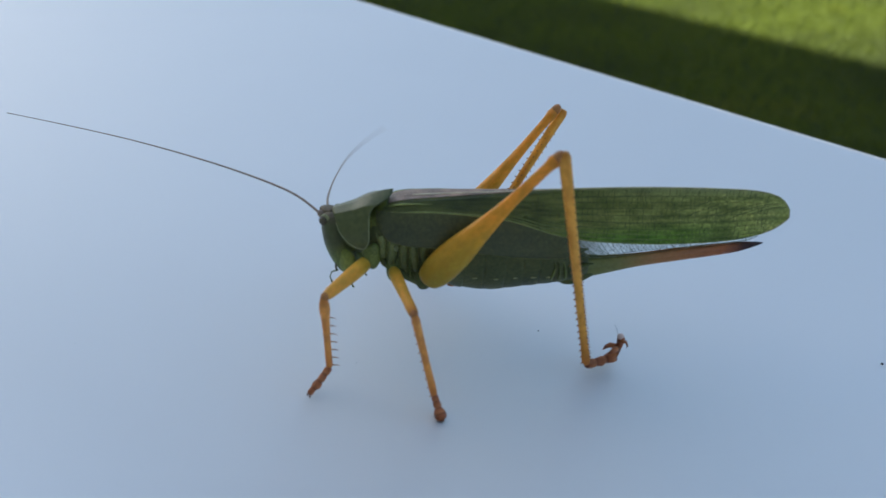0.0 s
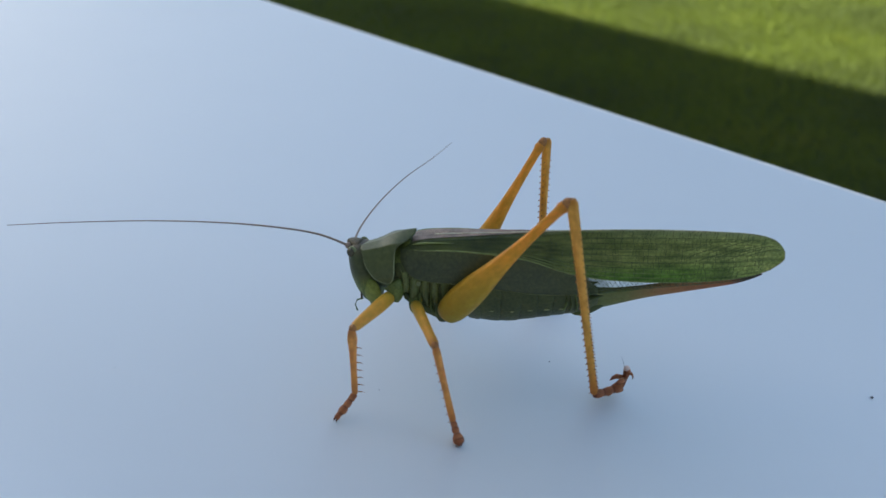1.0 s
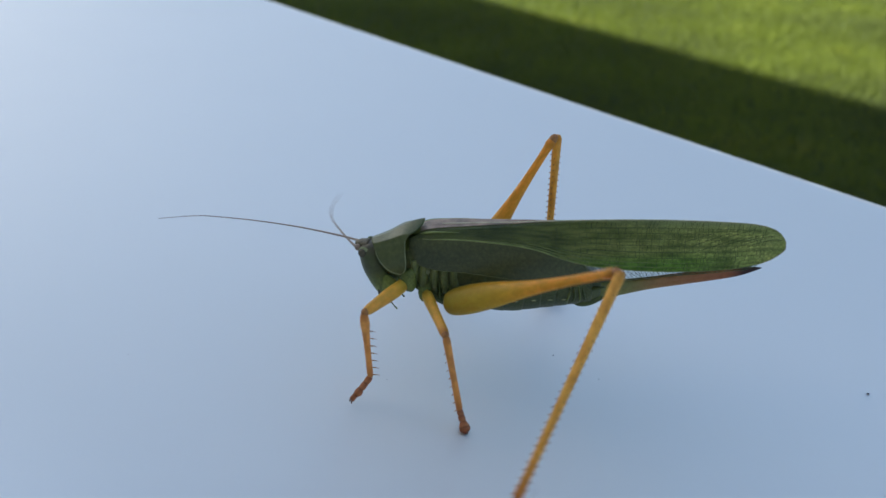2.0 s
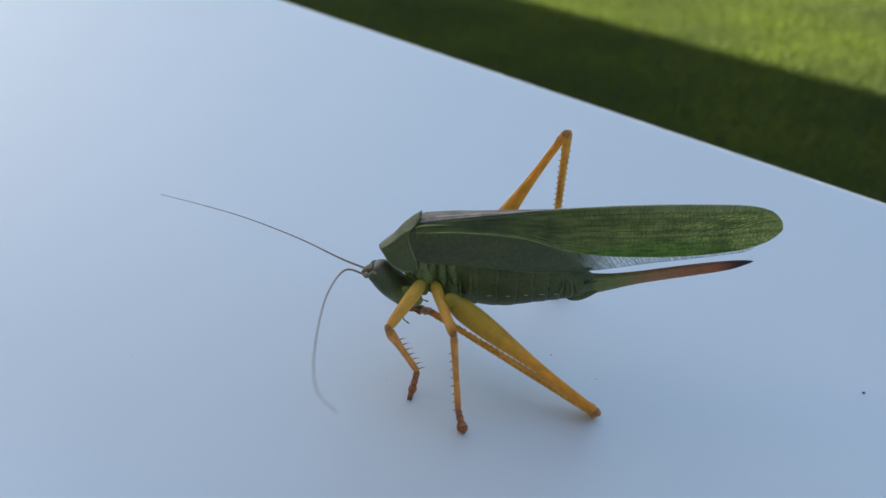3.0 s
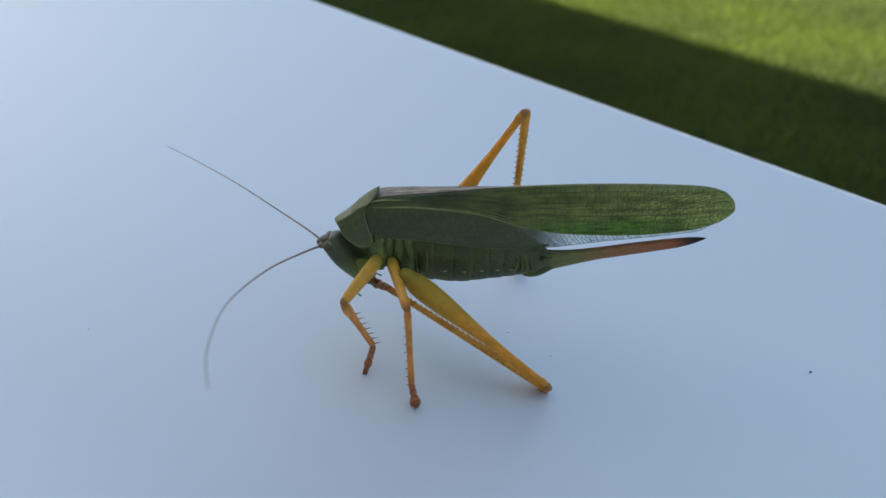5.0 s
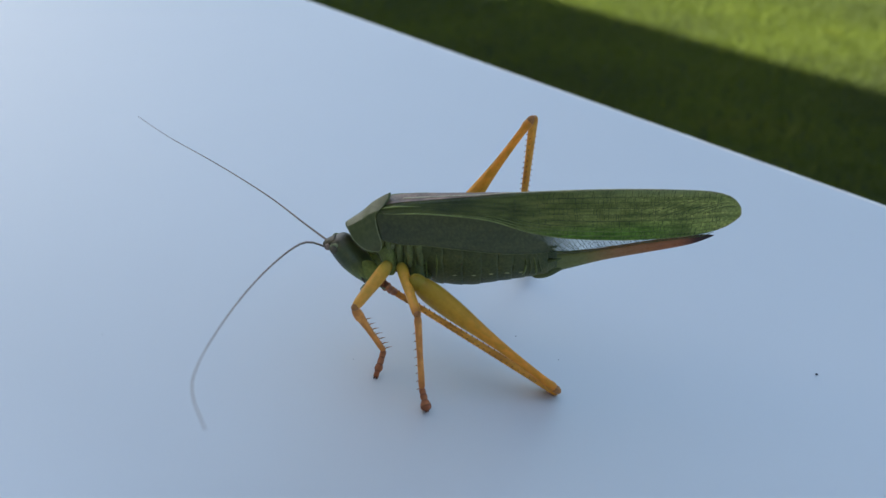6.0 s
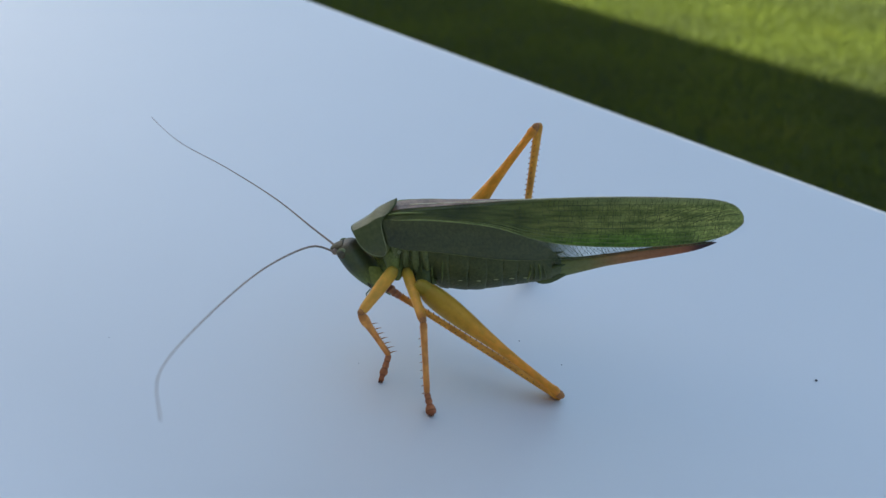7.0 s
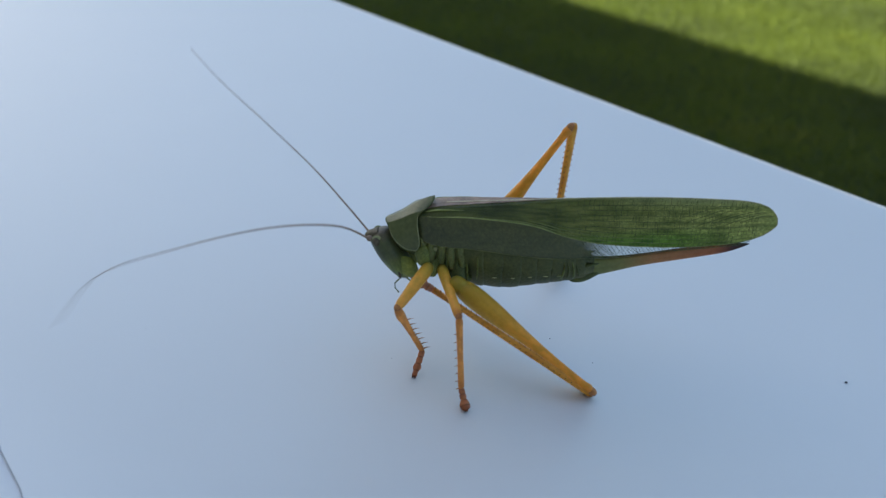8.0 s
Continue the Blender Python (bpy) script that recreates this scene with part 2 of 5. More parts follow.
PLATE = cuticle("side_plate_green", (0.052, 0.066, 0.021), (0.19, 0.21, 0.066), 0.34, 1700, relief=0.00016)
COXA = cuticle("coxa_green", (0.025, 0.034, 0.010), (0.09, 0.11, 0.026), 0.5, 2400)
SOCKET_GREEN = cuticle("socket_green", (0.04, 0.055, 0.014), (0.17, 0.20, 0.045), 0.5, 1600)
PALP = cuticle("palp_green", (0.10, 0.13, 0.07), (0.22, 0.25, 0.13), 0.5, 900)
PALE = cuticle("pale_mark", (0.26, 0.27, 0.12), (0.40, 0.40, 0.20), 0.5, 900)
EYE = cuticle("eye_brown", (0.05, 0.045, 0.03), (0.12, 0.10, 0.06), 0.18, 1500)
ANTENNA = cuticle("antenna_brown", (0.20, 0.145, 0.105), (0.32, 0.235, 0.17), 0.5, 900)
SPINE = cuticle("spine_brown", (0.22, 0.09, 0.03), (0.50, 0.22, 0.06), 0.4, 1200)
HIND_FEMUR = along_material("hind_femur_yellow", [(0.0, (0.36, 0.30, 0.04)), (0.3, (0.62, 0.45, 0.045)), (0.55, (0.90, 0.45, 0.05)), (0.93, (0.98, 0.40, 0.06)), (1.0, (0.30, 0.11, 0.03))], 0.0, 0.0202, 0.4, 0.3, (0.95, 0.54, 0.05), (0.42, 0.25, 0.025), (0.94, 0.36, 0.05))
FEMUR = along_material("femur_yellow", [(0.0, (0.20, 0.24, 0.05)), (0.14, (0.64, 0.45, 0.05)), (0.3, (0.88, 0.50, 0.07)), (0.85, (0.93, 0.46, 0.08)), (1.0, (0.45, 0.18, 0.04))], 0.0, 0.008, 0.4, 0.3, (0.9, 0.54, 0.07), (0.5, 0.34, 0.05))
TIBIA = along_material("tibia_orange", [(0.0, (0.50, 0.22, 0.04)), (0.05, (0.97, 0.56, 0.11)), (0.8, (0.96, 0.52, 0.10)), (1.0, (0.55, 0.20, 0.05))], 0.0, 0.0245, 0.4, 0.3, (0.95, 0.55, 0.09), (0.5, 0.22, 0.04))
SHORT_TIBIA = along_material("short_tibia_orange", [(0.0, (0.42, 0.17, 0.04)), (0.12, (0.92, 0.46, 0.12)), (0.7, (0.92, 0.43, 0.11)), (1.0, (0.46, 0.16, 0.05))], 0.0, 0.009, 0.4, 0.28, (0.95, 0.52, 0.12), (0.45, 0.18, 0.06))
BLADE = along_material("ovipositor_brown", [(0.0, (0.14, 0.19, 0.06)), (0.25, (0.23, 0.23, 0.075)), (0.45, (0.42, 0.21, 0.085)), (0.8, (0.40, 0.14, 0.06)), (0.90, (0.05, 0.02, 0.018)), (1.0, (0.02, 0.015, 0.015))], 0.0145, 0.0352, 0.35, 0.12, (0.6, 0.25, 0.1))
PAD = cuticle("foot_pad", (0.5, 0.33, 0.27), (0.75, 0.6, 0.52), 0.3, 1500, spec=0.6)
HIP = along_material("hip_olive", [(0.0, (0.34, 0.29, 0.04)), (1.0, (0.44, 0.35, 0.042))], -0.0012, 0.0018, 0.4, 0.3, (0.9, 0.56, 0.05), (0.33, 0.22, 0.025))
SPECK, _n, _l, _b = material("dirt", 0.9)
_b.inputs["Base Color"].default_value = (0.10, 0.10, 0.11, 1)
FIBRE, _n, _l, _b = material("grey_fibre", 0.8)
_b.inputs["Base Color"].default_value = (0.34, 0.35, 0.37, 1)


# ---- mesh helpers (millimetres in, metres out) ----
MM = 0.001


def part(name, bm, mat, parent=None, label="", smooth=True):
    me = bpy.data.meshes.new(name)
    bmesh.ops.recalc_face_normals(bm, faces=bm.faces)
    bm.to_mesh(me)
    bm.free()
    me.materials.append(mat)
    if smooth:
        me.shade_smooth()
    ob = new(name, me)
    if parent:
        ob.parent = parent
    if label:
        ob["label"] = label
    return ob


def rings(bm, loops, closed=True, caps=True):
    """Skins a row of rings of equally many points."""
    made = [[bm.verts.new(Vector(p) * MM) for p in ring] for ring in loops]
    n = len(made[0])
    for a, b in zip(made, made[1:]):
        for i in range(n if closed else n - 1):
            j = (i + 1) % n
            bm.faces.new((a[i], a[j], b[j], b[i]))
    if caps and closed:
        bm.faces.new(made[0])
        bm.faces.new(made[-1])
    return made


def smooth_rows(rows, steps):
    """Catmull-Rom through rows of numbers."""
    out, rows = [], [np.array(r, float) for r in rows]
    for i in range(len(rows) - 1):
        p0, p1, p2, p3 = rows[max(i - 1, 0)], rows[i], rows[i + 1], rows[min(i + 2, len(rows) - 1)]
        for k in range(steps):
            s = k / steps
            out.append(0.5 * (2 * p1 + (p2 - p0) * s + (2 * p0 - 5 * p1 + 4 * p2 - p3) * s * s + (3 * p1 - p0 - 3 * p2 + p3) * s ** 3))
    return out + [rows[-1]]


def loft(bm, rows, n=18, steps=3, power=2.0):
    """Body along x: rows of x, y, z, half width, half height."""
    loops = []
    for x, y, z, w, h in smooth_rows(rows, steps):
        ring = []
        for i in range(n):
            a = 2 * math.pi * i / n
            c, s = math.cos(a), math.sin(a)
            ring.append((x, y + max(w, 0.02) * math.copysign(abs(c) ** (2 / power), c), z + max(h, 0.02) * math.copysign(abs(s) ** (2 / power), s)))
        loops.append(ring)
    return rings(bm, loops)


def tube(bm, points, radii, n=6):
    """A round rod along points."""
    pts = [Vector(p) for p in points]
    loops = []
    for i, p in enumerate(pts):
        d = (pts[min(i + 1, len(pts) - 1)] - pts[max(i - 1, 0)]).normalized()
        side = d.cross(Vector((0, 0, 1)))
        side = side.normalized() if side.length > 1e-4 else Vector((1, 0, 0))
        up = side.cross(d)
        r = radii[i] if isinstance(radii, (list, tuple)) else radii
        loops.append([p + (side * math.cos(2 * math.pi * k / n) + up * math.sin(2 * math.pi * k / n)) * r for k in range(n)])
    return rings(bm, loops)


def ball(bm, centre, radii, u=14, v=9):
    loops = []
    for j in range(v + 1):
        b = math.pi * (j + 0.02 * (1 if j == 0 else -1 if j == v else 0) * 5) / v
        loops.append([(centre[0] + radii[0] * math.cos(b), centre[1] + radii[1] * math.sin(b) * math.cos(2 * math.pi * i / u), centre[2] + radii[2] * math.sin(b) * math.sin(2 * math.pi * i / u)) for i in range(u)])
    return rings(bm, loops)


# ---- the place ----
def lawn():
    bm = bmesh.new()
    xs = [-60, -20, -6, -2, 0, 1, 2, 3, 4, 6, 20, 60]
    grid = [[bm.verts.new((x, y, 0)) for x in xs] for y in xs]
    for j in range(len(xs) - 1):
        for i in range(len(xs) - 1):
            bm.faces.new((grid[j][i], grid[j][i + 1], grid[j + 1][i + 1], grid[j + 1][i]))
    tagged(part("ground", bm, GROUND), "mown green lawn, partly in the shade of a house", "lawn", kind="structure")
    # blades on the stretch beyond the table
    rng = np.random.default_rng(5)
    n = 440000
    a, d = rng.normal(-1.4, 2.0, n), rng.normal(2.4, 2.0, n)
    x, y = SHADE_U.x * a + SHADE_N.x * d, SHADE_U.y * a + SHADE_N.y * d
    turn, h, w = rng.uniform(0, 6.28, n), rng.uniform(0.012, 0.032, n), rng.uniform(0.0015, 0.003, n)
    lx, ly = rng.normal(0, 0.018, n), rng.normal(0, 0.018, n)
    co = np.zeros((n, 3, 3))
    co[:, 0] = np.stack([x - w * np.cos(turn), y - w * np.sin(turn), np.zeros(n) - 0.001], 1)
    co[:, 1] = np.stack([x + w * np.cos(turn), y + w * np.sin(turn), np.zeros(n) - 0.001], 1)
    co[:, 2] = np.stack([x + lx, y + ly, h], 1)
    me = bpy.data.meshes.new("grass")
    me.from_pydata(co.reshape(-1, 3), [], np.arange(3 * n).reshape(-1, 3))
    me.materials.append(GRASS)
    tagged(new("grass", me), "short green lawn grass with dry yellow patches", "grass", kind="stuff")


def shade_walls():
    """Unseen walls that shape the light: the house behind the table, whose top throws the shade on the lawn, and a low
    wall added beside it.
    """
    tall = 0.04 + (2.5 + WALL_FAR) * math.tan(SUN_UP) / math.cos(SUN_SIDE)
    turn = math.degrees(math.atan2(SHADE_U.y, SHADE_U.x))
    # the low wall is added only to block sky light from the right
    low = 1.9
    for name, size, spot in (("wall_house", (32, 0.3, tall), SHADE_N * -(WALL_FAR + 0.15) - SHADE_U * 14 + Vector((0, 0, tall / 2))),
                             ("wall_sky_block", (0.25, WALL_FAR, low), SHADE_N * (-WALL_FAR / 2) + SHADE_U * 1.1 + Vector((0, 0, low / 2)))):
        bm = bmesh.new()
        bmesh.ops.create_cube(bm, size=1)
        bmesh.ops.scale(bm, vec=size, verts=bm.verts)
        wall = part(name, bm, PLASTER, smooth=False)
        wall.matrix_world = Matrix.Translation(spot) @ pose(0, 0, 0, 0, 0, turn)
        tagged(wall, "plain plastered wall out of view, added to shade the table", "wall", kind="structure")


def table():
    """White table; its far edge runs past the insect."""
    u = Vector((1, -1.1856, 0)).normalized()
    nrm = Vector((1.1856, 1, 0)).normalized()
    far = 0.13367 * nrm.y
    deep, wide, thick = 0.75, 1.3, 0.022
    turn = math.degrees(math.atan2(u.y, u.x))
    base = new("table")
    base.matrix_world = Matrix.Translation(nrm * (far - deep / 2) + u * 0.05) @ pose(0, 0, 0, 0, 0, turn)
    tagged(base, "white laminate table with a thin strip painted as its edge highlight", "table")

    def slab(name, size, mat, at, bevel, label=""):
        bm = bmesh.new()
        bmesh.ops.create_cube(bm, size=1)
        bmesh.ops.scale(bm, vec=size, verts=bm.verts)
        bmesh.ops.bevel(bm, geom=list(bm.edges), offset=bevel, segments=3, affect="EDGES")
        ob = part(name, bm, mat, base, label)
        ob.location = at
        return ob
    slab("tabletop", (wide, deep, thick), WHITE, (0, 0, TOP - thick / 2), 0.0012)
    # thin strip added to carry the painted highlight along the far edge
    slab("edge_strip", (wide - 0.006, 0.003, thick - 0.0012), EDGE, (0, deep / 2 + 0.0002, TOP - thick / 2), 0.0006, "edge strip coloured as the bevel's highlight and pinkish fringe")
    for sx in (-1, 1):
        for sy in (-1, 1):
            slab("leg", (0.04, 0.04, TOP - thick), METAL, (sx * (wide / 2 - 0.06), sy * (deep / 2 - 0.06), (TOP - thick) / 2), 0.003)


def specks():
    rng = random.Random(3)
    for x, y, r in ((11.4, -0.4, 0.08), (16.3, -5.1, 0.065), (47.7, -7.2, 0.17), (-9.1, -5.6, 0.05), (-41.5, -1.4, 0.05)):
        bm = bmesh.new()
        bmesh.ops.create_icosphere(bm, subdivisions=2, radius=r * MM)
        for v in bm.verts:
            v.co *= rng.uniform(0.75, 1.25)
            v.co.z *= 0.55
        ob = part("speck", bm, SPECK)
        ob.location = (x * MM, y * MM, TOP + r * 0.45 * MM)
        tagged(ob, "tiny dark speck of dirt on the white table", "speck", "specks on the table")
    bm = bmesh.new()
    tube(bm, [(-52, -19, 0.05), (-50.4, -21.6, 0.05), (-49.2, -23.3, 0.05), (-46.7, -26.1, 0.05), (-44.8, -28.2, 0.05), (-43.9, -29.5, 0.05), (-43.5, -31.5, 0.05)], [0.02, 0.04, 0.05, 0.05, 0.045, 0.04, 0.02])
    ob = part("fibre", bm, FIBRE)
    ob.location = (0, 0, TOP)
    tagged(ob, "thin dark curved fibre lying on the white table", "fibre")


lawn()
shade_walls()
table()
specks()

# ---- the bush-cricket ----
insect = new("bush_cricket")
insect.location = (0, 0, TOP)
tagged(insect, "large green bush-cricket with yellow legs on a white table", "insect")


def bulge(bm, top, foot, wide_top, wide_foot, depth, side, wrinkle, seed):
    """A swollen side plate from (x, y, z) at its top to its foot, with soft edges and fine wrinkles."""
    a, b = Vector(top), Vector(foot)
    loops = []
    for i in range(15):
        u = i / 14
        mid = a.lerp(b, u)
        half = 0.87 * (wide_top * (1 - u) + wide_foot * u) * (0.35 + 0.65 * math.sin(math.pi * (0.08 + 0.86 * u)) ** 0.35) / 2
        row = []
        for k in range(11):
            v = -1 + 2 * k / 10
            swell = depth * (1 - abs(v) ** 2.6) * math.sin(math.pi * (0.03 + 0.94 * u)) ** 0.5
            swell += wrinkle * noise.noise(Vector((v * 1.3 + seed, u * 7, seed * 3.1))) * (1 - abs(v))
            row.append((mid.x + half * v + 0.12 * math.sin(u * 4 + seed), side * (mid.y + swell - 0.25 * (abs(v) ** 3)), mid.z + 0.06 * math.sin(v * 5 + seed)))
        loops.append(row)
    rings(bm, loops, closed=False)


def thorax():
    bm = bmesh.new()
    loft(bm, [(-8.2, 0, 13.4, 1.3, 1.6), (-7.0, 0, 13.4, 2.1, 2.1), (-5.6, 0, 13.1, 2.5, 2.7), (-3.6, 0, 12.6, 2.75, 3.5), (-1.8, 0, 12.2, 2.9, 4.2), (0.5, 0, 12.2, 2.95, 4.2), (3.0, 0, 13.0, 2.6, 3.2)], 26, 3, 2.3)
    body = part("thorax", bm, BODY, insect)
    # side plates over the middle and hind coxae, parted by deep folds
    plates = (((-6.0, 2.35, 14.2), (-5.75, 2.0, 10.9), 1.3, 1.1), ((-4.9, 2.5, 13.8), (-4.75, 2.3, 10.2), 1.5, 1.3), ((-3.65, 2.65, 13.6), (-3.45, 2.3, 9.3), 1.4, 1.3),
              ((-2.5, 2.75, 13.4), (-2.3, 2.3, 8.6), 1.45, 1.3), ((-1.3, 2.8, 13.2), (-1.15, 2.3, 8.2), 1.5, 1.4))
    for side in (-1, 1):
        for k, (top, foot, w, v) in enumerate(plates):
            bm = bmesh.new()
            bulge(bm, top, foot, w, v, 0.55 + 0.12 * (k % 2), side, 0.3, k + 0.37)
            plate = part("side_plate", bm, PLATE, body)
            mod = plate.modifiers.new("thickness", "SOLIDIFY")
            mod.thickness, mod.offset = 0.1 * MM, 0
        # swollen border that joins the feet of the plates
        bm = bmesh.new()
        tube(bm, [(-6.2, side * 2.1, 11.6), (-5.7, side * 2.35, 10.9), (-4.8, side * 2.45, 10.3), (-3.6, side * 2.5, 9.5), (-2.4, side * 2.55, 8.9), (-1.2, side * 2.6, 8.5), (0.0, side * 2.6, 8.5)], [0.25, 0.42, 0.5, 0.55, 0.6, 0.6, 0.3], 10)
        part("lower_border", bm, COXA, body)
        # breathing hole with a raised ring, and pale pleats along the folds
        bm = bmesh.new()
        loops = [[(-4.35 + 0.2 * r * math.cos(2 * math.pi * i / 12), side * (3.0 + y), 13.0 + 0.28 * r * math.sin(2 * math.pi * i / 12)) for i in range(12)] for r, y in ((1.2, -0.1), (1.1, 0.08), (0.8, 0.12), (0.6, 0.02), (0.3, -0.06))]
        rings(bm, loops)
        part("spiracle", bm, RIM, body, "small pale-ringed breathing hole")
        for x, z, h in ((-4.2, 11.0, 1.0), (-2.95, 10.6, 1.2), (-1.75, 10.2, 1.3), (-0.55, 9.8, 1.3), (0.65, 10.4, 1.6)):
            bm = bmesh.new()
            tube(bm, [(x + 0.06 * math.sin(3 * q + x), side * (3.06 + 0.2 * (x > 0) + 0.12 * math.sin(math.pi * q)), z + h * (1 - 2 * q)) for q in np.linspace(0, 1, 7)], [0.03, 0.09, 0.12, 0.1, 0.14, 0.1, 0.03], 6)
            part("pleat", bm, SOCKET_GREEN, body)
    for side in (-1, 1):
        for x, z, r, mat in ((-4.75, 10.3, 0.8, SOCKET_GREEN), (-1.6, 9.5, 1.05, COXA)):
            bm = bmesh.new()
            loops = []
            for z_, r_, y_ in ((1.7, 0.5, -0.9), (1.2, 0.95, -0.5), (0.5, 1.05, 0), (0.1, 0.9, 0.15), (-0.1, 0.98, 0.25), (-0.7, 0.85, 0.5), (-1.1, 0.55, 0.7), (-1.2, 0.2, 0.75)):
                loops.append([(r * r_ * math.cos(2 * math.pi * i / 18) * (1 + 0.03 * math.sin(i * 0.7 + z_)), side * y_ + r * r_ * 0.75 * math.sin(2 * math.pi * i / 18), z_ * r) for i in range(18)])
            rings(bm, loops)
            cox = part("coxa", bm, mat, body, "green leg socket")
            cox.location = (x * MM, side * 2.65 * MM, z * MM)
    return body


def abdomen():
    profile = [(-2.5, 0, 12.4, 1.7, 2.8), (0, 0, 11.8, 2.55, 4.0), (1.5, 0, 11.45, 3.2, 4.6), (3, 0, 11.35, 3.4, 4.75), (6, 0, 11.2, 3.4, 4.8), (9, 0, 11.0, 3.1, 4.2), (11.5, 0, 10.6, 2.7, 3.5), (13.5, 0, 10.0, 2.2, 2.6), (15.2, 0, 9.6, 1.7, 1.9), (16.4, 0, 9.4, 1.0, 1.2)]
    bm = bmesh.new()
    loft(bm, [(x, y, z, w * 0.94, h * 0.94) for x, y, z, w, h in profile], 24)
    body = part("abdomen", bm, BODY, insect)
    dense = np.array(smooth_rows(profile, 8))
    cuts = [0.2, 2.5, 4.8, 7.0, 9.0, 10.8, 12.4, 13.8, 15.2]
    for a, b in zip(cuts, cuts[1:]):
        rows = []
        for s, grow in ((0.0, 0.972), (0.12, 0.988), (0.6, 1.003), (0.93, 1.005), (1.06, 1.0), (1.08, 0.95)):
            x = a + (b - a) * s
            rows.append((x, 0, *[float(np.interp(x, dense[:, 0], dense[:, k])) * (1 if k == 2 else grow) for k in (2, 3, 4)]))
        bm = bmesh.new()
        loft(bm, rows, 26, 1)
        for v in bm.verts:
            v.co.x += 0.07 * MM * math.sin(v.co.z / MM * 0.9 + a) + 0.05 * MM * math.sin(v.co.z / MM * 3.1 + 2 * a)
        seg = part("segment", bm, BODY, body)
        if 1 < a < 12:
            for side in (-1, 1):
                i = (a + b) / 2 + 0.3
                z, w, h = [float(np.interp(i, dense[:, 0], dense[:, k])) for k in (2, 3, 4)]
                bm = bmesh.new()
                ball(bm, (0, 0, 0), (0.30 + 0.05 * math.sin(a * 5), 0.07, 0.07), 10, 6)
                mark = part("pale_mark", bm, PALE, body, "small pale side mark")
                f = 0.4
                mark.location = (i * MM, side * (w * math.sqrt(1 - f * f) + 0.03) * MM, (z - h * f) * MM)
    # cerci, soft pleats before them and the plate under the ovipositor
    for side in (-1, 1):
        for x, lo, hi in ((12.3, 8.6, 11.2), (12.9, 8.3, 11.0), (13.6, 8.4, 11.1), (14.3, 8.6, 10.6)):
            bm = bmesh.new()
            rows = []
            for q in np.linspace(0, 1, 9):
                z = lo + (hi - lo) * q
                zc, w, h = [float(np.interp(x, dense[:, 0], dense[:, k])) for k in (2, 3, 4)]
                rows.append((x + 0.25 * math.sin(2.6 * q + x) - 0.1, side * (w * math.sqrt(max(0.05, 1 - ((z - zc) / h) ** 2)) + 0.04), z))
            tube(bm, rows, [0.03, 0.11, 0.14, 0.12, 0.15, 0.13, 0.12, 0.08, 0.02], 7)
            part("pleat", bm, SOCKET_GREEN if x in (12.3, 13.6) else COXA, body)
        bm = bmesh.new()
        tube(bm, [(14.6, side * 1.2, 9.9), (15.8, side * 1.5, 10.2), (16.8, side * 1.5, 10.4)], [0.4, 0.28, 0.05], 8)
        part("cercus", bm, COXA, body)
    bm = bmesh.new()
    loft(bm, [(12.6, 0, 8.3, 0.5, 0.4), (13.8, 0, 7.85, 1.3, 0.75), (15.4, 0, 7.9, 1.2, 0.75), (17.2, 0, 8.4, 0.5, 0.4)], 14)
    part("under_plate", bm, COXA, body)
    # ovipositor: two pairs of blades
    for side in (-1, 1):
        for up in (0, 1):
            bm = bmesh.new()
            k = 0.36 if up else -0.36
            loft(bm, [(14.2, side * 0.5, 9.4 + k, 0.5, 1.0), (16.0, side * 0.34, 9.15 + k, 0.36, 0.95), (18.5, side * 0.22, 9.4 + k * 0.9, 0.24, 0.72), (22, side * 0.17, 10.05 + k * 0.8, 0.18, 0.5), (26, side * 0.16, 10.75 + k * 0.8, 0.17, 0.45), (30, side * 0.15, 11.4 + k * 0.7, 0.16, 0.42), (32.5, side * 0.13, 11.8 + k * 0.6, 0.13, 0.33), (34.2, side * 0.09, 12.15 + k * 0.3, 0.08, 0.18), (35.2, side * 0.03, 12.35, 0.02, 0.03)], 10, 3)
            part("ovipositor_blade", bm, BLADE, body, "reddish-brown blade with a black tip")
    return body


# side view of the fore wing: ridge, main vein, lower margin; then half widths of the flat back, at the vein and at the margin
TOPLINE = [(-6.4, 16.3), (-5.4, 16.9), (-4.4, 17.3), (-3, 17.5), (0, 17.6), (6, 17.72), (13.7, 17.95), (22, 17.98), (30.5, 17.65), (33.5, 17.35), (35.5, 16.8), (36.6, 15.95), (37.2, 15.0)]
VEINLINE = [(-6.4, 16.35), (-5.4, 16.55), (-3, 16.85), (0, 16.85), (4.7, 16.4), (8, 15.75), (11.5, 14.4), (15, 13.4), (19, 12.75), (24, 12.3), (29, 12.2), (33, 12.45), (35.4, 13.0), (36.6, 13.7), (37.2, 14.3)]
LOWLINE = [(-6.4, 15.4), (-6.2, 14.7), (-5.8, 14.2), (-5, 13.75), (-3, 13.45), (0, 13.25), (5, 12.55), (10, 11.85), (15, 11.6), (18, 11.7), (22, 11.9), (27, 12.0), (31, 12.2), (33.3, 12.4), (37.2, 14.2)]
BACK = [(-6.4, 1.2), (-4, 1.45), (0, 1.4), (6, 0.9), (12, 0.45), (18, 0.25), (25, 0.08), (37.1, 0.03)]
SIDE = [(-6.4, 1.2), (-5.2, 1.85), (-4.2, 2.35), (-3, 2.6), (0, 2.75), (6, 3.0), (12, 3.0), (18, 2.5), (25, 1.9), (32, 1.2), (37.1, 0.3)]
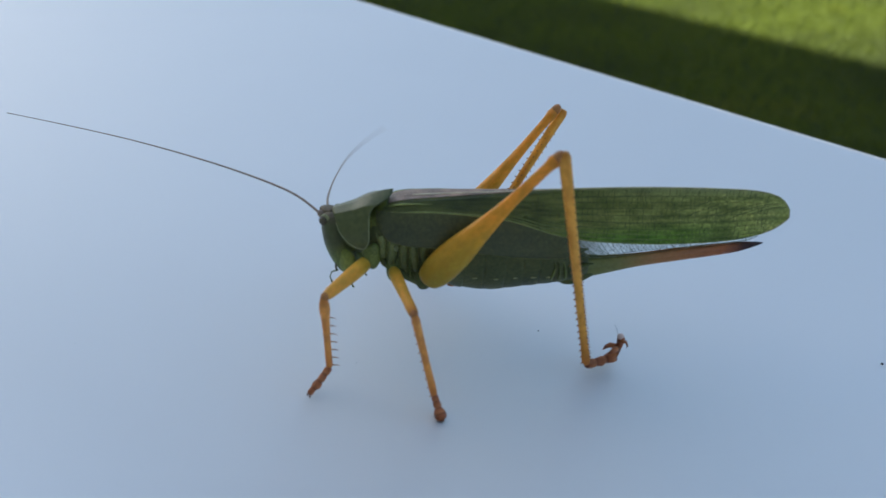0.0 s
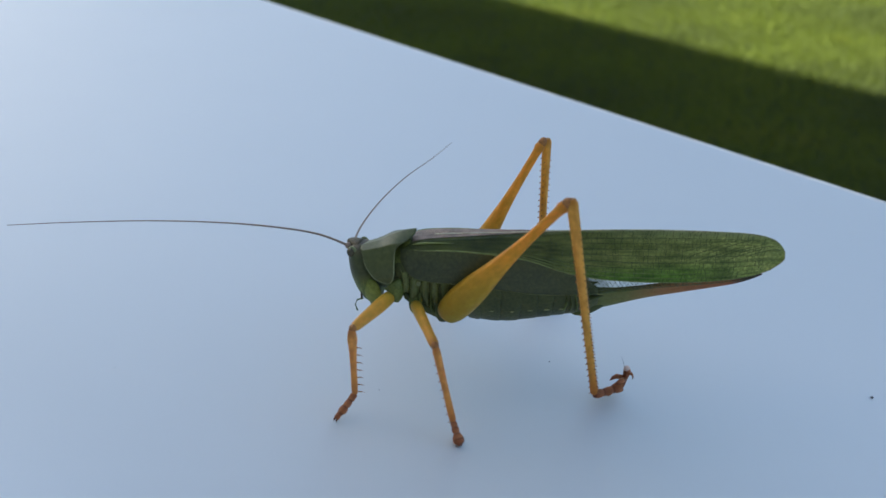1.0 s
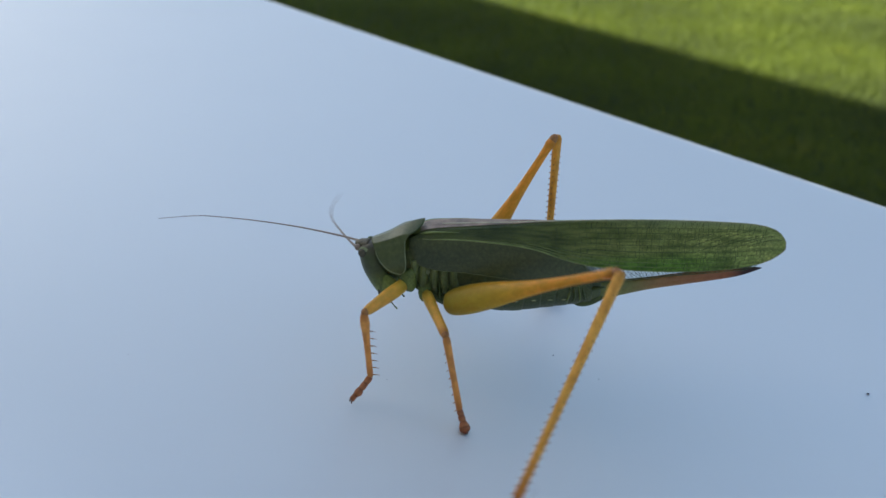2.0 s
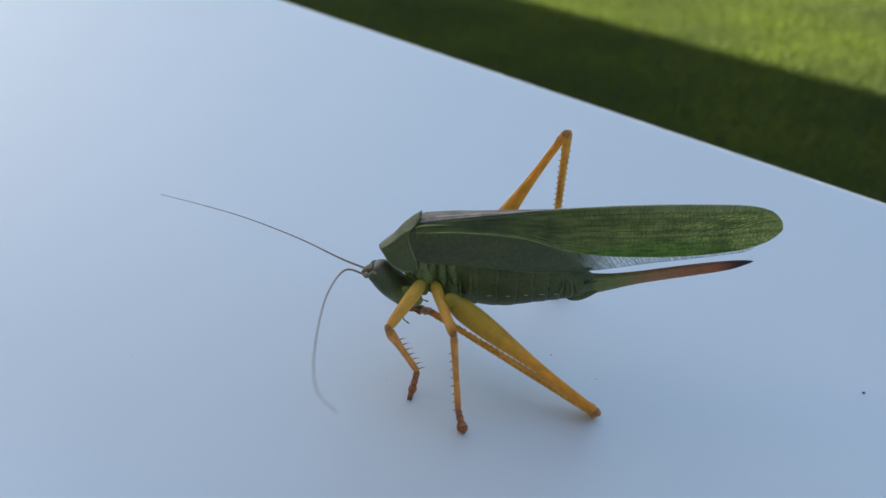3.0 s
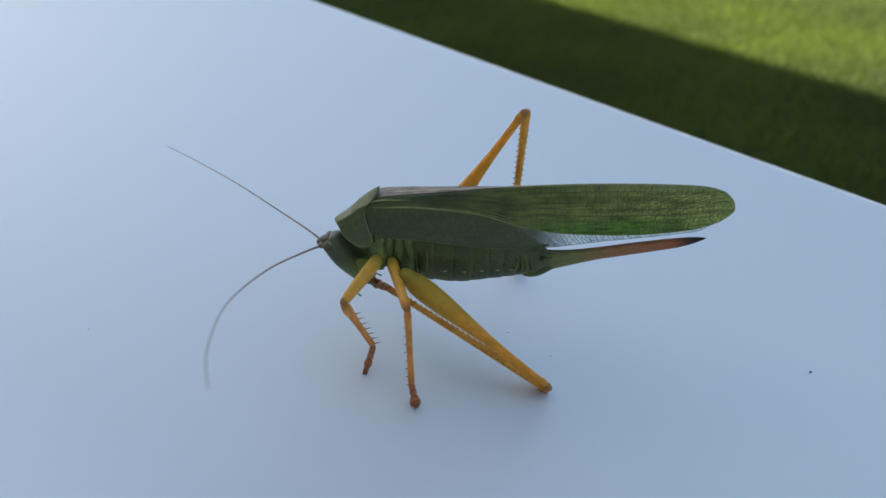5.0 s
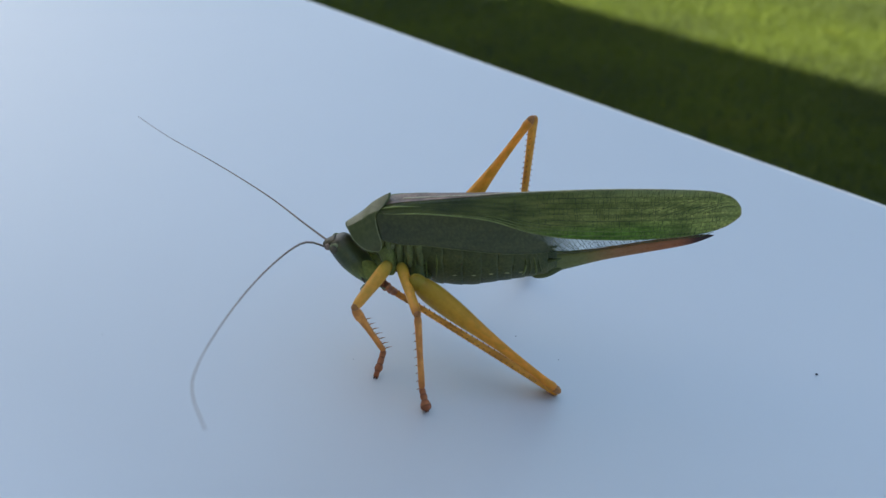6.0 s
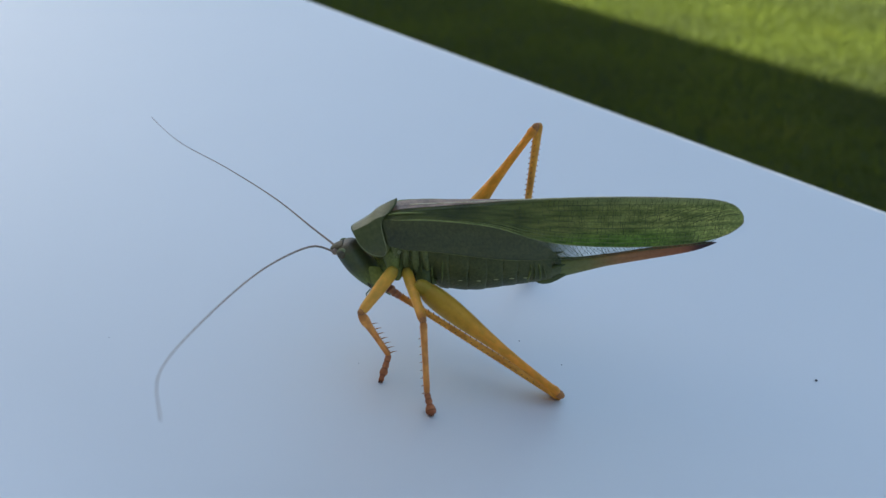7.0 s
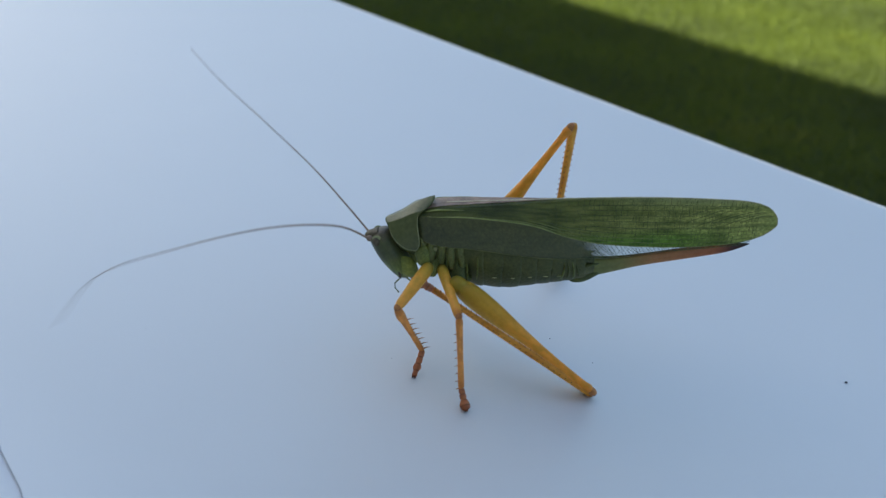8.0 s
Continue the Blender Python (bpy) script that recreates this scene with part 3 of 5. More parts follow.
MARGIN = [(-6.4, 1.8), (-5.6, 2.5), (-5, 2.95), (-3, 3.45), (0, 3.6), (6, 3.8), (10, 3.6), (14, 3.15), (18, 2.75), (25, 2.0), (32, 1.3), (37.1, 0.4)]


def along(line, x):
    return float(np.interp(x, [p[0] for p in line], [p[1] for p in line]))


def softened(line):
    a = np.array(smooth_rows(line, 6))
    return list(zip(a[:, 0], a[:, 1]))


TOPLINE, VEINLINE, LOWLINE, BACK, SIDE, MARGIN = (softened(v) for v in (TOPLINE, VEINLINE, LOWLINE, BACK, SIDE, MARGIN))


def wing_point(x, v, side, lift):
    """v from 0 on the back to 1 at the main vein."""
    top, low, flat, w = along(TOPLINE, x), along(VEINLINE, x), along(BACK, x), along(SIDE, x)
    if v < 0.3:
        y, z = flat * v / 0.3, top - 0.06 * v / 0.3
    else:
        s = (v - 0.3) / 0.7
        y, z = flat + (w - flat) * s ** 1.15, top - 0.06 + (low - top + 0.06) * s
    return (x, side * (y + 0.06 - lift * 0.3), z + lift)


def forewing(side, lift):
    bm = bmesh.new()
    xs = [-6.4 + 43.6 * (1 - (1 - s) ** 2.2) for s in np.linspace(0, 1, 60)]
    rings(bm, [[wing_point(x, v, side, lift) for v in np.linspace(0, 1, 21)] for x in xs], closed=False)
    wing = part("forewing", bm, WING, insect, "long green fore wing with fine net veins")
    mod = wing.modifiers.new("thickness", "SOLIDIFY")
    mod.thickness = 0.09 * MM
    # clear field below the main vein
    bm = bmesh.new()
    loops = []
    for x in np.linspace(-6.35, 34.0, 60):
        a = Vector(wing_point(x, 1.0, side, lift))
        low = min(along(LOWLINE, x), a.z - 0.05)
        loops.append([(x, a.y + side * (max(along(MARGIN, x) - abs(a.y), 0.0) * s ** 0.55), a.z + (low - a.z) * s) for s in np.linspace(0, 1, 6)])
    rings(bm, loops, closed=False)
    part("clear_field", bm, MEMBRANE, wing, "clear netted wing edge")
    # lengthwise veins
    lines = (1.0, 0.945, 0.885, 0.82, 0.74, 0.65, 0.56, 0.48, 0.40)
    for v in lines:
        bm = bmesh.new()
        end = 35.5 if v > 0.95 else 33 + 2 * v
        xs = np.linspace(-4.8 if v > 0.99 else 3.0 if v > 0.93 else 7.0 + 6 * (v < 0.8), end, 34)
        r = 0.1 if v > 0.99 else 0.05 if v > 0.8 else 0.038
        tube(bm, [wing_point(x, v, side, lift + 0.02) for x in xs], [r * (1 - 0.6 * k / 33) * min(1, 0.3 + k / 6) for k in range(34)], 5)
        part("vein", bm, VEIN if v > 0.99 or 0.94 < v < 0.95 or 0.88 < v < 0.9 else FINE_VEIN if v > 0.8 else CROSS_VEIN, wing)
    # hem of the clear field
    bm = bmesh.new()
    hem = []
    for x in np.linspace(13.5, 34.0, 30):
        z = along(VEINLINE, x) + lift
        hem.append((x, side * max(along(MARGIN, x), along(SIDE, x) + 0.06), min(along(LOWLINE, x), z - 0.05)))
    tube(bm, hem, 0.028, 5)
    part("hem", bm, FINE_VEIN, wing)
    # lattice of the clear field: two slanting families of fine bars
    bm = bmesh.new()
    rng = random.Random(23 + side)

    def field(x, s):
        a = Vector(wing_point(x, 1.0, side, lift))
        low = min(along(LOWLINE, x), a.z - 0.05)
        return (x, a.y + side * (max(along(MARGIN, x) - abs(a.y), 0.0) * s ** 0.55 + 0.02), a.z + (low - a.z) * s)
    x = 13.2
    while x < 33.0:
        deep = along(VEINLINE, x) - along(LOWLINE, x)
        if deep > 0.15:
            run = 0.9 * deep * rng.uniform(0.6, 1.5)
            tube(bm, [field(x + run * s, s) for s in np.linspace(0, 1, 5)], 0.026, 4)
            if rng.random() < 0.75:
                tube(bm, [field(x + 0.8 * run - 0.7 * run * s, s) for s in np.linspace(rng.uniform(0, 0.3), rng.uniform(0.6, 1), 4)], 0.018, 4)
        x += rng.uniform(0.2, 0.6)
    part("net", bm, CROSS_VEIN, wing, "dark lattice of the clear wing edge")
    # cross veins between the lengthwise ones, and slanting branches towards the tip
    rng = random.Random(11 + side)
    for mat, share in ((CROSS_VEIN, 0.7), (FINE_VEIN, 0.3)):
        bm = bmesh.new()
        for a, b in zip(lines + (0.32,), lines[1:] + (0.32, 0.30)):
            x = 8.0
            while x < 34.8:
                if rng.random() < share and rng.random() < min(1.0, (x - 4) / 14):
                    lean, r = rng.uniform(-0.12, 0.22), rng.uniform(0.012, 0.032)
                    tube(bm, [wing_point(x + lean * k, a + (b - a) * k, side, lift + 0.025) for k in (0, 0.5, 1)], r, 4)
                x += rng.uniform(0.3, 0.75)
        part("venation", bm, mat, wing, "fine cross veins")
    for k in range(8):
        bm = bmesh.new()
        x0, v0 = 24.5 + 1.15 * k, 0.62 + 0.05 * (k % 3)
        tube(bm, [wing_point(min(36.6, x0 + q * 5.6), v0 - q * (0.22 + 0.03 * (k % 2)) , side, lift + 0.03) for q in np.linspace(0, 1, 9)], [0.012, 0.03, 0.034, 0.03, 0.034, 0.03, 0.026, 0.02, 0.01], 4)
        part("branch_vein", bm, CROSS_VEIN, wing)
    # brown rim round the tip
    bm = bmesh.new()
    tip = [wing_point(v, 0.05, side, lift + 0.02) for v in (33.0, 34.5, 35.6, 36.4, 36.9, 37.15)]
    tip += [wing_point(37.18, v, side, lift + 0.02) for v in (0.3, 0.6, 0.9)] + [wing_point(v, 1.0, side, lift + 0.02) for v in (37.0, 36.5, 35.6, 34.5)]
    tube(bm, tip, 0.055, 5)
    part("tip_rim", bm, RIDGE, wing)
    # rim of the leathery lower field
    bm = bmesh.new()
    spots = [(x, side * (max(along(MARGIN, x), along(SIDE, x)) + 0.03), along(LOWLINE, x)) for x in np.linspace(-5.4, 14, 30)]
    tube(bm, spots, [0.04] * 24 + [0.03, 0.03, 0.02, 0.02, 0.02, 0.02], 5)
    part("lower_rim", bm, PLATE, wing)
    # pale ridge along the upper edge
    bm = bmesh.new()
    tube(bm, [Vector(wing_point(x, 0.02, side, lift)) + Vector((0, 0, 0.03)) for x in np.linspace(-2.5, 36, 30)], [0.09] * 12 + [0.075] * 12 + [0.05] * 6, 6)
    part("ridge", bm, RIDGE, wing, "pale brownish upper edge")
    # brownish back field
    bm = bmesh.new()
    loops = []
    for x in np.linspace(-5.0, 12, 24):
        w = (0.2 if side < 0 else 0.6) * (1 - ((x + 5) / 17.01)) ** 0.6 + 0.01
        loops.append([Vector(wing_point(x, v, side, lift)) + Vector((0, side * 0.01, 0.06)) for v in np.linspace(0, w, 6)])
    rings(bm, loops, closed=False)
    part("back_field", bm, DORSAL, wing, "brownish field along the back")
    # pale streak at the root
    bm = bmesh.new()
    tube(bm, [Vector(wing_point(x, 0.36 + 0.03 * (x + 5.8), side, lift)) + Vector((0, side * 0.05, 0.03)) for x in (-5.0, -4.4, -3.6, -2.8, -2, -0.5)], [0.04, 0.12, 0.12, 0.09, 0.06, 0.02], 7)
    part("root_streak", bm, VEIN, wing, "pale yellow-green streak")
    return wing


def pronotum():
    """Neck shield: a roof-shaped back that ends in a flap, and two hanging lobes below a keel."""
    at = lambda line, s: float(np.interp(s, [p[0] for p in line], [p[1] for p in line]))
    front = softened([(0, -11.0), (0.2, -10.97), (0.35, -10.85), (0.5, -10.55), (0.65, -10.25), (0.8, -9.65), (0.9, -9.05), (1, -8.1)])
    rear = softened([(0, -4.55), (0.12, -4.66), (0.22, -5.05), (0.3, -5.6), (0.36, -6.2), (0.42, -6.8), (0.5, -7.02), (0.65, -7.1), (0.8, -7.16), (0.9, -7.4), (1, -7.85)])
    crest = softened([(-11.05, 16.36), (-9.6, 16.75), (-8.6, 17.08), (-7.3, 17.7), (-5.8, 18.22), (-4.5, 18.42)])
    keel_y = softened([(-11.05, 0.9), (-8.5, 1.28), (-7, 1.58), (-5.9, 1.62), (-4.5, 1.4)])
    keel_drop = softened([(-11.05, 0.24), (-8.5, 0.34), (-7, 0.5), (-5.9, 0.78), (-4.5, 0.85)])
    lobe_y = softened([(0.36, 0), (0.42, 0.28), (0.5, 0.64), (0.65, 1.12), (0.8, 1.38), (0.92, 1.36), (1, 1.2)])
    lobe_z = softened([(0.36, 0), (0.42, 0.1), (0.5, 0.22), (0.65, 0.46), (0.8, 0.71), (0.92, 0.91), (1, 1.0)])

    def spot(s, q):
        a = abs(s)
        x = at(front, a) * (1 - q) + at(rear, a) * q
        top, ky, drop = at(crest, x), at(keel_y, x), at(keel_drop, x)
        if a < 0.36:
            k = a / 0.36
            y, z = ky * k, top - drop * k ** 1.15 - 0.05 * math.sin(math.pi * min(1, max(0, (x + 9.4) / 1.6))) * (1 - k)
        else:
            y, z = ky + at(lobe_y, a), (top - drop) * (1 - at(lobe_z, a)) + 12.75 * at(lobe_z, a)
        return (x, math.copysign(y, s) if s else 0.0, z)
    bm = bmesh.new()
    ss = [k for k in np.linspace(-1, 1, 101)]
    rings(bm, [[spot(s, q) for q in np.linspace(0, 1, 22)] for s in ss], closed=False)
    shell = part("pronotum", bm, SHELL, insect, "grey-green neck shield with a pale rim")
    mod = shell.modifiers.new("thickness", "SOLIDIFY")
    mod.thickness, mod.offset = 0.14 * MM, -1
    # pale hem round each hanging lobe
    for side in (-1, 1):
        edge = [spot(side * v, 0) for v in np.linspace(0.5, 1, 26)] + [spot(side * v, 1) for v in np.linspace(1, 0.44, 28)]
        bm = bmesh.new()
        tube(bm, edge, [0.02 + 0.05 * math.sin(math.pi * k / (len(edge) - 1)) ** 0.5 for k in range(len(edge))], 6)
        part("rim", bm, RIM, shell, "pale rim")
    bm = bmesh.new()
    loft(bm, [(-10.3, 0, 14.0, 1.0, 1.5), (-9.6, 0, 13.7, 1.6, 2.0), (-8.2, 0, 13.4, 1.95, 2.5), (-6.8, 0, 13.6, 1.95, 2.9), (-5.9, 0, 15.2, 1.7, 2.0), (-5.2, 0, 16.4, 1.2, 1.1)], 18)
    part("neck", bm, SOCKET_GREEN, shell, "yellow-green neck skin")
    for side in (-1, 1):
        bm = bmesh.new()
        loft(bm, [(-0.95, 0, 0.1, 0.2, 0.5), (-0.7, 0, 0, 0.55, 1.0), (-0.2, 0, 0.05, 0.72, 1.35), (0.3, 0, 0.15, 0.75, 1.5), (0.75, 0, 0.3, 0.5, 1.1), (0.95, 0, 0.4, 0.1, 0.5)], 14, 3, 2.4)
        for v in bm.verts:
            v.co += v.co.normalized() * 0.05 * MM * noise.noise(v.co * 900)
        cox = part("coxa", bm, SOCKET_GREEN, shell, "bright green leg socket")
        cox.location = (-7.1 * MM, side * 2.6 * MM, 11.75 * MM)
    return shell


def head():
    bm = bmesh.new()
    # skull: rings stacked downwards, leaning back towards the mouth
    rows = [(16.55, -11.1, 0.6, 0.4), (16.35, -10.95, 1.35, 1.0), (15.7, -10.9, 1.72, 1.6), (14.6, -10.75, 1.8, 2.1), (13.2, -10.45, 1.85, 2.3), (11.8, -10.1, 1.75, 2.15), (10.6, -9.85, 1.5, 1.8), (9.8, -9.75, 1.15, 1.35), (9.4, -9.7, 0.6, 0.8)]
    loops = []
    for z, x, rx, ry in [tuple(r) for r in smooth_rows(rows, 3)]:
        loops.append([(x + rx * (0.8 if math.cos(2 * math.pi * i / 20) > 0 else 1.0) * math.cos(2 * math.pi * i / 20), ry * math.sin(2 * math.pi * i / 20), z) for i in range(20)])
    rings(bm, loops)
    skull = part("head", bm, FACE, insect)
    bm = bmesh.new()
    loft(bm, [(-13.05, 0, 16.15, 0.15, 0.2), (-12.7, 0, 16.2, 0.45, 0.4), (-12.0, 0, 16.2, 0.8, 0.5), (-11.2, 0, 16.2, 0.9, 0.5)], 12)
    part("crown", bm, CROWN, skull, "blunt brownish crown between the feelers")
    for side in (-1, 1):
        bm = bmesh.new()
        ball(bm, (0, 0, 0), (0.5, 0.44, 0.56), 16, 11)
        eye = part("eye", bm, EYE, skull, "small dark brown eye")
        eye.location = (-11.68 * MM, side * 1.44 * MM, 15.7 * MM)
        bm = bmesh.new()
        ball(bm, (0, 0, 0), (0.68, 0.24, 0.74), 14, 9)
        patch = part("eye_patch", bm, RIM, skull, "pale patch round the eye")
        patch.location = (-11.55 * MM, side * 1.28 * MM, 15.7 * MM)
        bm = bmesh.new()
        ball(bm, (0, 0, 0), (0.42, 0.4, 0.42), 10, 7)
        soc = part("socket", bm, ANTENNA, skull, "brown feeler socket")
        soc.location = (-12.45 * MM, side * 0.72 * MM, 16.0 * MM)
        bm = bmesh.new()
        loft(bm, [(-1.2, 0, 0.4, 0.1, 0.5), (-0.7, 0, 0.1, 0.5, 1.3), (0.1, 0, -0.1, 0.6, 1.6), (0.9, 0, -0.2, 0.35, 1.2), (1.2, 0, -0.2, 0.05, 0.4)], 12)
        jaw = part("jaw", bm, MOUTH, skull, "bright green jaw")
        jaw.location = (-9.05 * MM, side * 1.5 * MM, 11.4 * MM)
        bm = bmesh.new()
        loft(bm, [(-0.14, 0, 0, 0.02, 0.2), (0, 0, 0, 0.1, 0.55), (0.14, 0, 0, 0.02, 0.2)], 8)
        slit = part("jaw_slit", bm, EYE, skull, "dark slit beside the jaw")
        slit.location = (-10.2 * MM, side * 2.02 * MM, 10.7 * MM)
        # feelers of the mouth
        for pts in ([(-10.7, 1.0, 9.6), (-11.3, 1.4, 9.4), (-11.45, 1.6, 8.8), (-11.2, 1.6, 8.1)], [(-9.8, 0.9, 9.5), (-9.3, 1.2, 9.0), (-8.9, 1.3, 8.5), (-8.6, 1.3, 8.1)]):
            bm = bmesh.new()
            tube(bm, [(x, side * y, z) for x, y, z in pts], [0.12, 0.09, 0.08, 0.12], 7)
            part("palp", bm, PALP, skull)
    bm = bmesh.new()
    loft(bm, [(-11.2, 0, 10.5, 0.2, 0.4), (-11.0, 0, 10.3, 0.7, 0.6), (-10.5, 0, 9.9, 0.8, 0.5), (-9.9, 0, 9.7, 0.5, 0.3)], 12)
    part("upper_lip", bm, MOUTH, skull, "bright green upper lip")
    return skull


def limb_tube(rows, n=10):
    """Limb along x: rows of x, half width, half height."""
    bm = bmesh.new()
    loft(bm, [(x, 0, 0, w, h) for x, w, h in rows], n, 3)
    return bm


def spines(bm, length, count, size, start, r):
    """Two rows of spines on the under side, pointing outwards and down the limb."""
    for k in range(count):
        x = length * (start + (0.97 - start) * k / max(1, count - 1))
        for j, (sy, sz) in enumerate(((0.55, -0.83), (-0.55, -0.83), (0.5, 0.86), (-0.5, 0.86))):
            if j > 1 and r < 0.4:
                continue
            xx = x + (0.3 if j else 0)
            tube(bm, [(xx, sy * r * 0.7, sz * r * 0.7), (xx + size * 0.2, sy * (r + size * 0.5), sz * (r + size * 0.5)), (xx + size * 0.5, sy * (r + size), sz * (r + size))], [0.085, 0.06, 0.012], 4)


def tarsus_mesh(length, curl):
    """Foot of four flattened joints with a pair of claws; curl lifts its end."""
    bm = bmesh.new()
    s = length / 4.0
    lift = lambda x: curl * max(0.0, x - 2.0) ** 1.6 * 0.42
    outline = [(0, 0, 0.28, 0.3), (0.3, 0, 0.34, 0.34), (0.85, -0.04, 0.34, 0.33), (1.0, 0, 0.29, 0.28), (1.2, -0.03, 0.34, 0.32), (1.8, -0.05, 0.36, 0.32), (1.98, 0, 0.3, 0.28), (2.2, -0.03, 0.4, 0.34), (2.7, -0.05, 0.46, 0.36), (2.95, 0, 0.36, 0.3), (3.3, 0.06, 0.28, 0.26), (3.8, 0.06, 0.3, 0.28), (4.0, 0.04, 0.2, 0.2)]
    if length < 3:
        # the middle feet stand on a round end pad
        outline = [(0, 0, 0.3, 0.3), (0.5, 0, 0.34, 0.33), (0.95, 0, 0.3, 0.3), (1.1, 0, 0.36, 0.34), (1.7, -0.02, 0.36, 0.34), (1.9, 0, 0.3, 0.3), (2.1, 0, 0.36, 0.36), (2.6, -0.02, 0.5, 0.48), (3.2, -0.02, 0.56, 0.54), (3.7, 0, 0.46, 0.46), (4.0, 0.0, 0.2, 0.2)]
    fat = 1.4 if length > 4 else 1.15
    loft(bm, [(x * s, 0, z + lift(x), w * fat, h * fat) for x, z, w, h in outline], 10, 2)
    if length > 4:
        # pads under the middle joints
        for x, y, r in ((1.0, 0.0, 0.34), (1.9, 0.3, 0.36), (1.95, -0.3, 0.36), (2.6, 0.36, 0.42), (2.7, -0.36, 0.42), (3.4, 0.0, 0.45)):
            ball(bm, (x * s, y, lift(x) - 0.12), (r * 1.7, r, r), 9, 6)
    up = lift(4.0)
    k = 0.35 if length < 3 else 0.6 + 0.4 * min(1, curl)
    for side in (-1, 1):
        tube(bm, [(3.85 * s, side * 0.14, 0.05 + up), (4.0 * s + 0.2 * k, side * 0.3 * k, 0.05 + up), (4.0 * s + 0.5 * k, side * 0.42 * k, -0.16 + up)], [0.13, 0.1, 0.02], 5)
    return bm


def curled_foot():
    """Hind foot on the table: two flat joints, then the end raised upright with its claws open."""
    bm = bmesh.new()
    path = [(0, -0.05, 0.44), (0.35, -0.1, 0.52), (0.9, -0.12, 0.47), (1.15, -0.1, 0.42), (1.4, -0.1, 0.46), (2.0, -0.05, 0.5), (2.3, 0.0, 0.44), (2.6, 0.05, 0.52), (3.1, 0.25, 0.56), (3.5, 0.75, 0.46), (3.75, 1.2, 0.36), (3.9, 1.7, 0.36), (3.95, 2.2, 0.44), (3.85, 2.6, 0.36), (3.75, 2.8, 0.12)]
    rows = smooth_rows(path, 3)
    tube(bm, [(x, 0, z) for x, z, _ in rows], [float(r) for _, _, r in rows], 12)
    for side in (-1, 1):
        tube(bm, [(3.8, side * 0.2, 2.3), (4.25, side * 0.45, 2.2), (4.5, side * 0.55, 1.75), (4.45, side * 0.5, 1.3)], [0.2, 0.17, 0.11, 0.02], 7)
        tube(bm, [(3.6, side * 0.2, 1.3), (3.0, side * 0.45, 1.45), (2.5, side * 0.5, 1.3), (2.1, side * 0.45, 1.05)], [0.32, 0.3, 0.2, 0.02], 7)
        ball(bm, (3.0, side * 0.3, 0.0), (0.7, 0.36, 0.3), 9, 6)
        ball(bm, (1.7, side * 0.25, -0.2), (0.5, 0.32, 0.28), 9, 6)
    for v in bm.verts:
        v.co += Vector((0, 0, 0.06 * MM * noise.noise(v.co * 2500)))
    return bm


def tarsus_material(length):
    """Reddish brown with dark bands at the joints and a dark end."""
    dark, red, pale = (0.11, 0.035, 0.016), (0.36, 0.12, 0.045), (0.50, 0.20, 0.075)
    bands = [(0.0, dark), (0.04, red), (0.20, pale), (0.245, dark), (0.28, red), (0.45, pale), (0.495, dark), (0.53, red), (0.68, pale), (0.735, dark), (0.78, red), (0.92, red), (0.97, dark), (1.0, (0.05, 0.02, 0.012))]
    return along_material("tarsus_brown", bands, 0.0, length * MM * 1.05, 0.42, 0.12, (0.8, 0.3, 0.1), (0.20, 0.06, 0.02))


def leg(name, femur_rows, femur_mat, tibia_rows, tibia_mat, tarsus_length, spine, label="", curl=0.0):
    thigh = part(name, limb_tube(femur_rows, 14), femur_mat, insect, label)
    bm = limb_tube(tibia_rows)
    plain = len(bm.faces)
    spines(bm, tibia_rows[-1][0], *spine)
    shin = part("tibia", bm, tibia_mat, thigh)
    shin.data.materials.append(SPINE)
    for face in shin.data.polygons[plain:]:
        face.material_index = 1
    foot = part("tarsus", curled_foot() if curl >= 1 else tarsus_mesh(tarsus_length, curl), TARSI[tarsus_length], thigh, "reddish-brown jointed foot with claws")
    if curl >= 1:
        bm = bmesh.new()
        ball(bm, (3.82, 0, 2.72), (0.4, 0.34, 0.34), 12, 8)
        part("pad", bm, PAD, foot, "pale pink foot pad")
        bm = bmesh.new()
        tube(bm, [(3.5, 0, 2.9), (3.2, 0, 3.7), (2.75, 0, 4.5)], [0.035, 0.03, 0.012], 5)
        part("hair", bm, FIBRE, foot, "fine grey hair")
    bm = bmesh.new()
    k = femur_rows[-1]
    ball(bm, (k[0] - 0.1, 0, 0), (0.5 if k[0] < 12 else 0.75, k[1] * 1.25, k[2] * 1.25), 10, 7)
    part("knee", bm, SPINE, thigh, "brown knee joint")
    if name == "hind_leg":
        hip = part("trochanter", limb_tube([(-1.2, 0.35, 0.45), (-0.95, 0.7, 0.9), (-0.4, 0.95, 1.22), (0.3, 1.0, 1.3), (1.2, 0.9, 1.15), (1.8, 0.4, 0.5)], 14), HIP, thigh, "olive-yellow hip joint")
        hip.location.x = 1.4 * MM
        HIPS.append(hip)
    return thigh, shin, foot


HIND = [(0.1, 0.75, 0.95), (0.5, 1.08, 1.35), (1.6, 1.28, 1.66), (3.5, 1.3, 1.75), (6, 1.15, 1.55), (9, 0.85, 1.1), (12, 0.62, 0.75), (15, 0.5, 0.56), (18.5, 0.46, 0.52), (19.4, 0.55, 0.66), (20.1, 0.4, 0.45)]
HIND_SHIN = [(0, 0.32, 0.4), (0.5, 0.5, 0.6), (1.5, 0.5, 0.6), (6, 0.46, 0.53), (14, 0.43, 0.46), (21.9, 0.4, 0.42), (24.3, 0.45, 0.48), (24.8, 0.3, 0.3)]
FRONT = [(0, 0.5, 0.55), (0.6, 0.7, 0.82), (2.5, 0.73, 0.86), (5, 0.63, 0.7), (6.4, 0.55, 0.6), (7.1, 0.35, 0.4)]
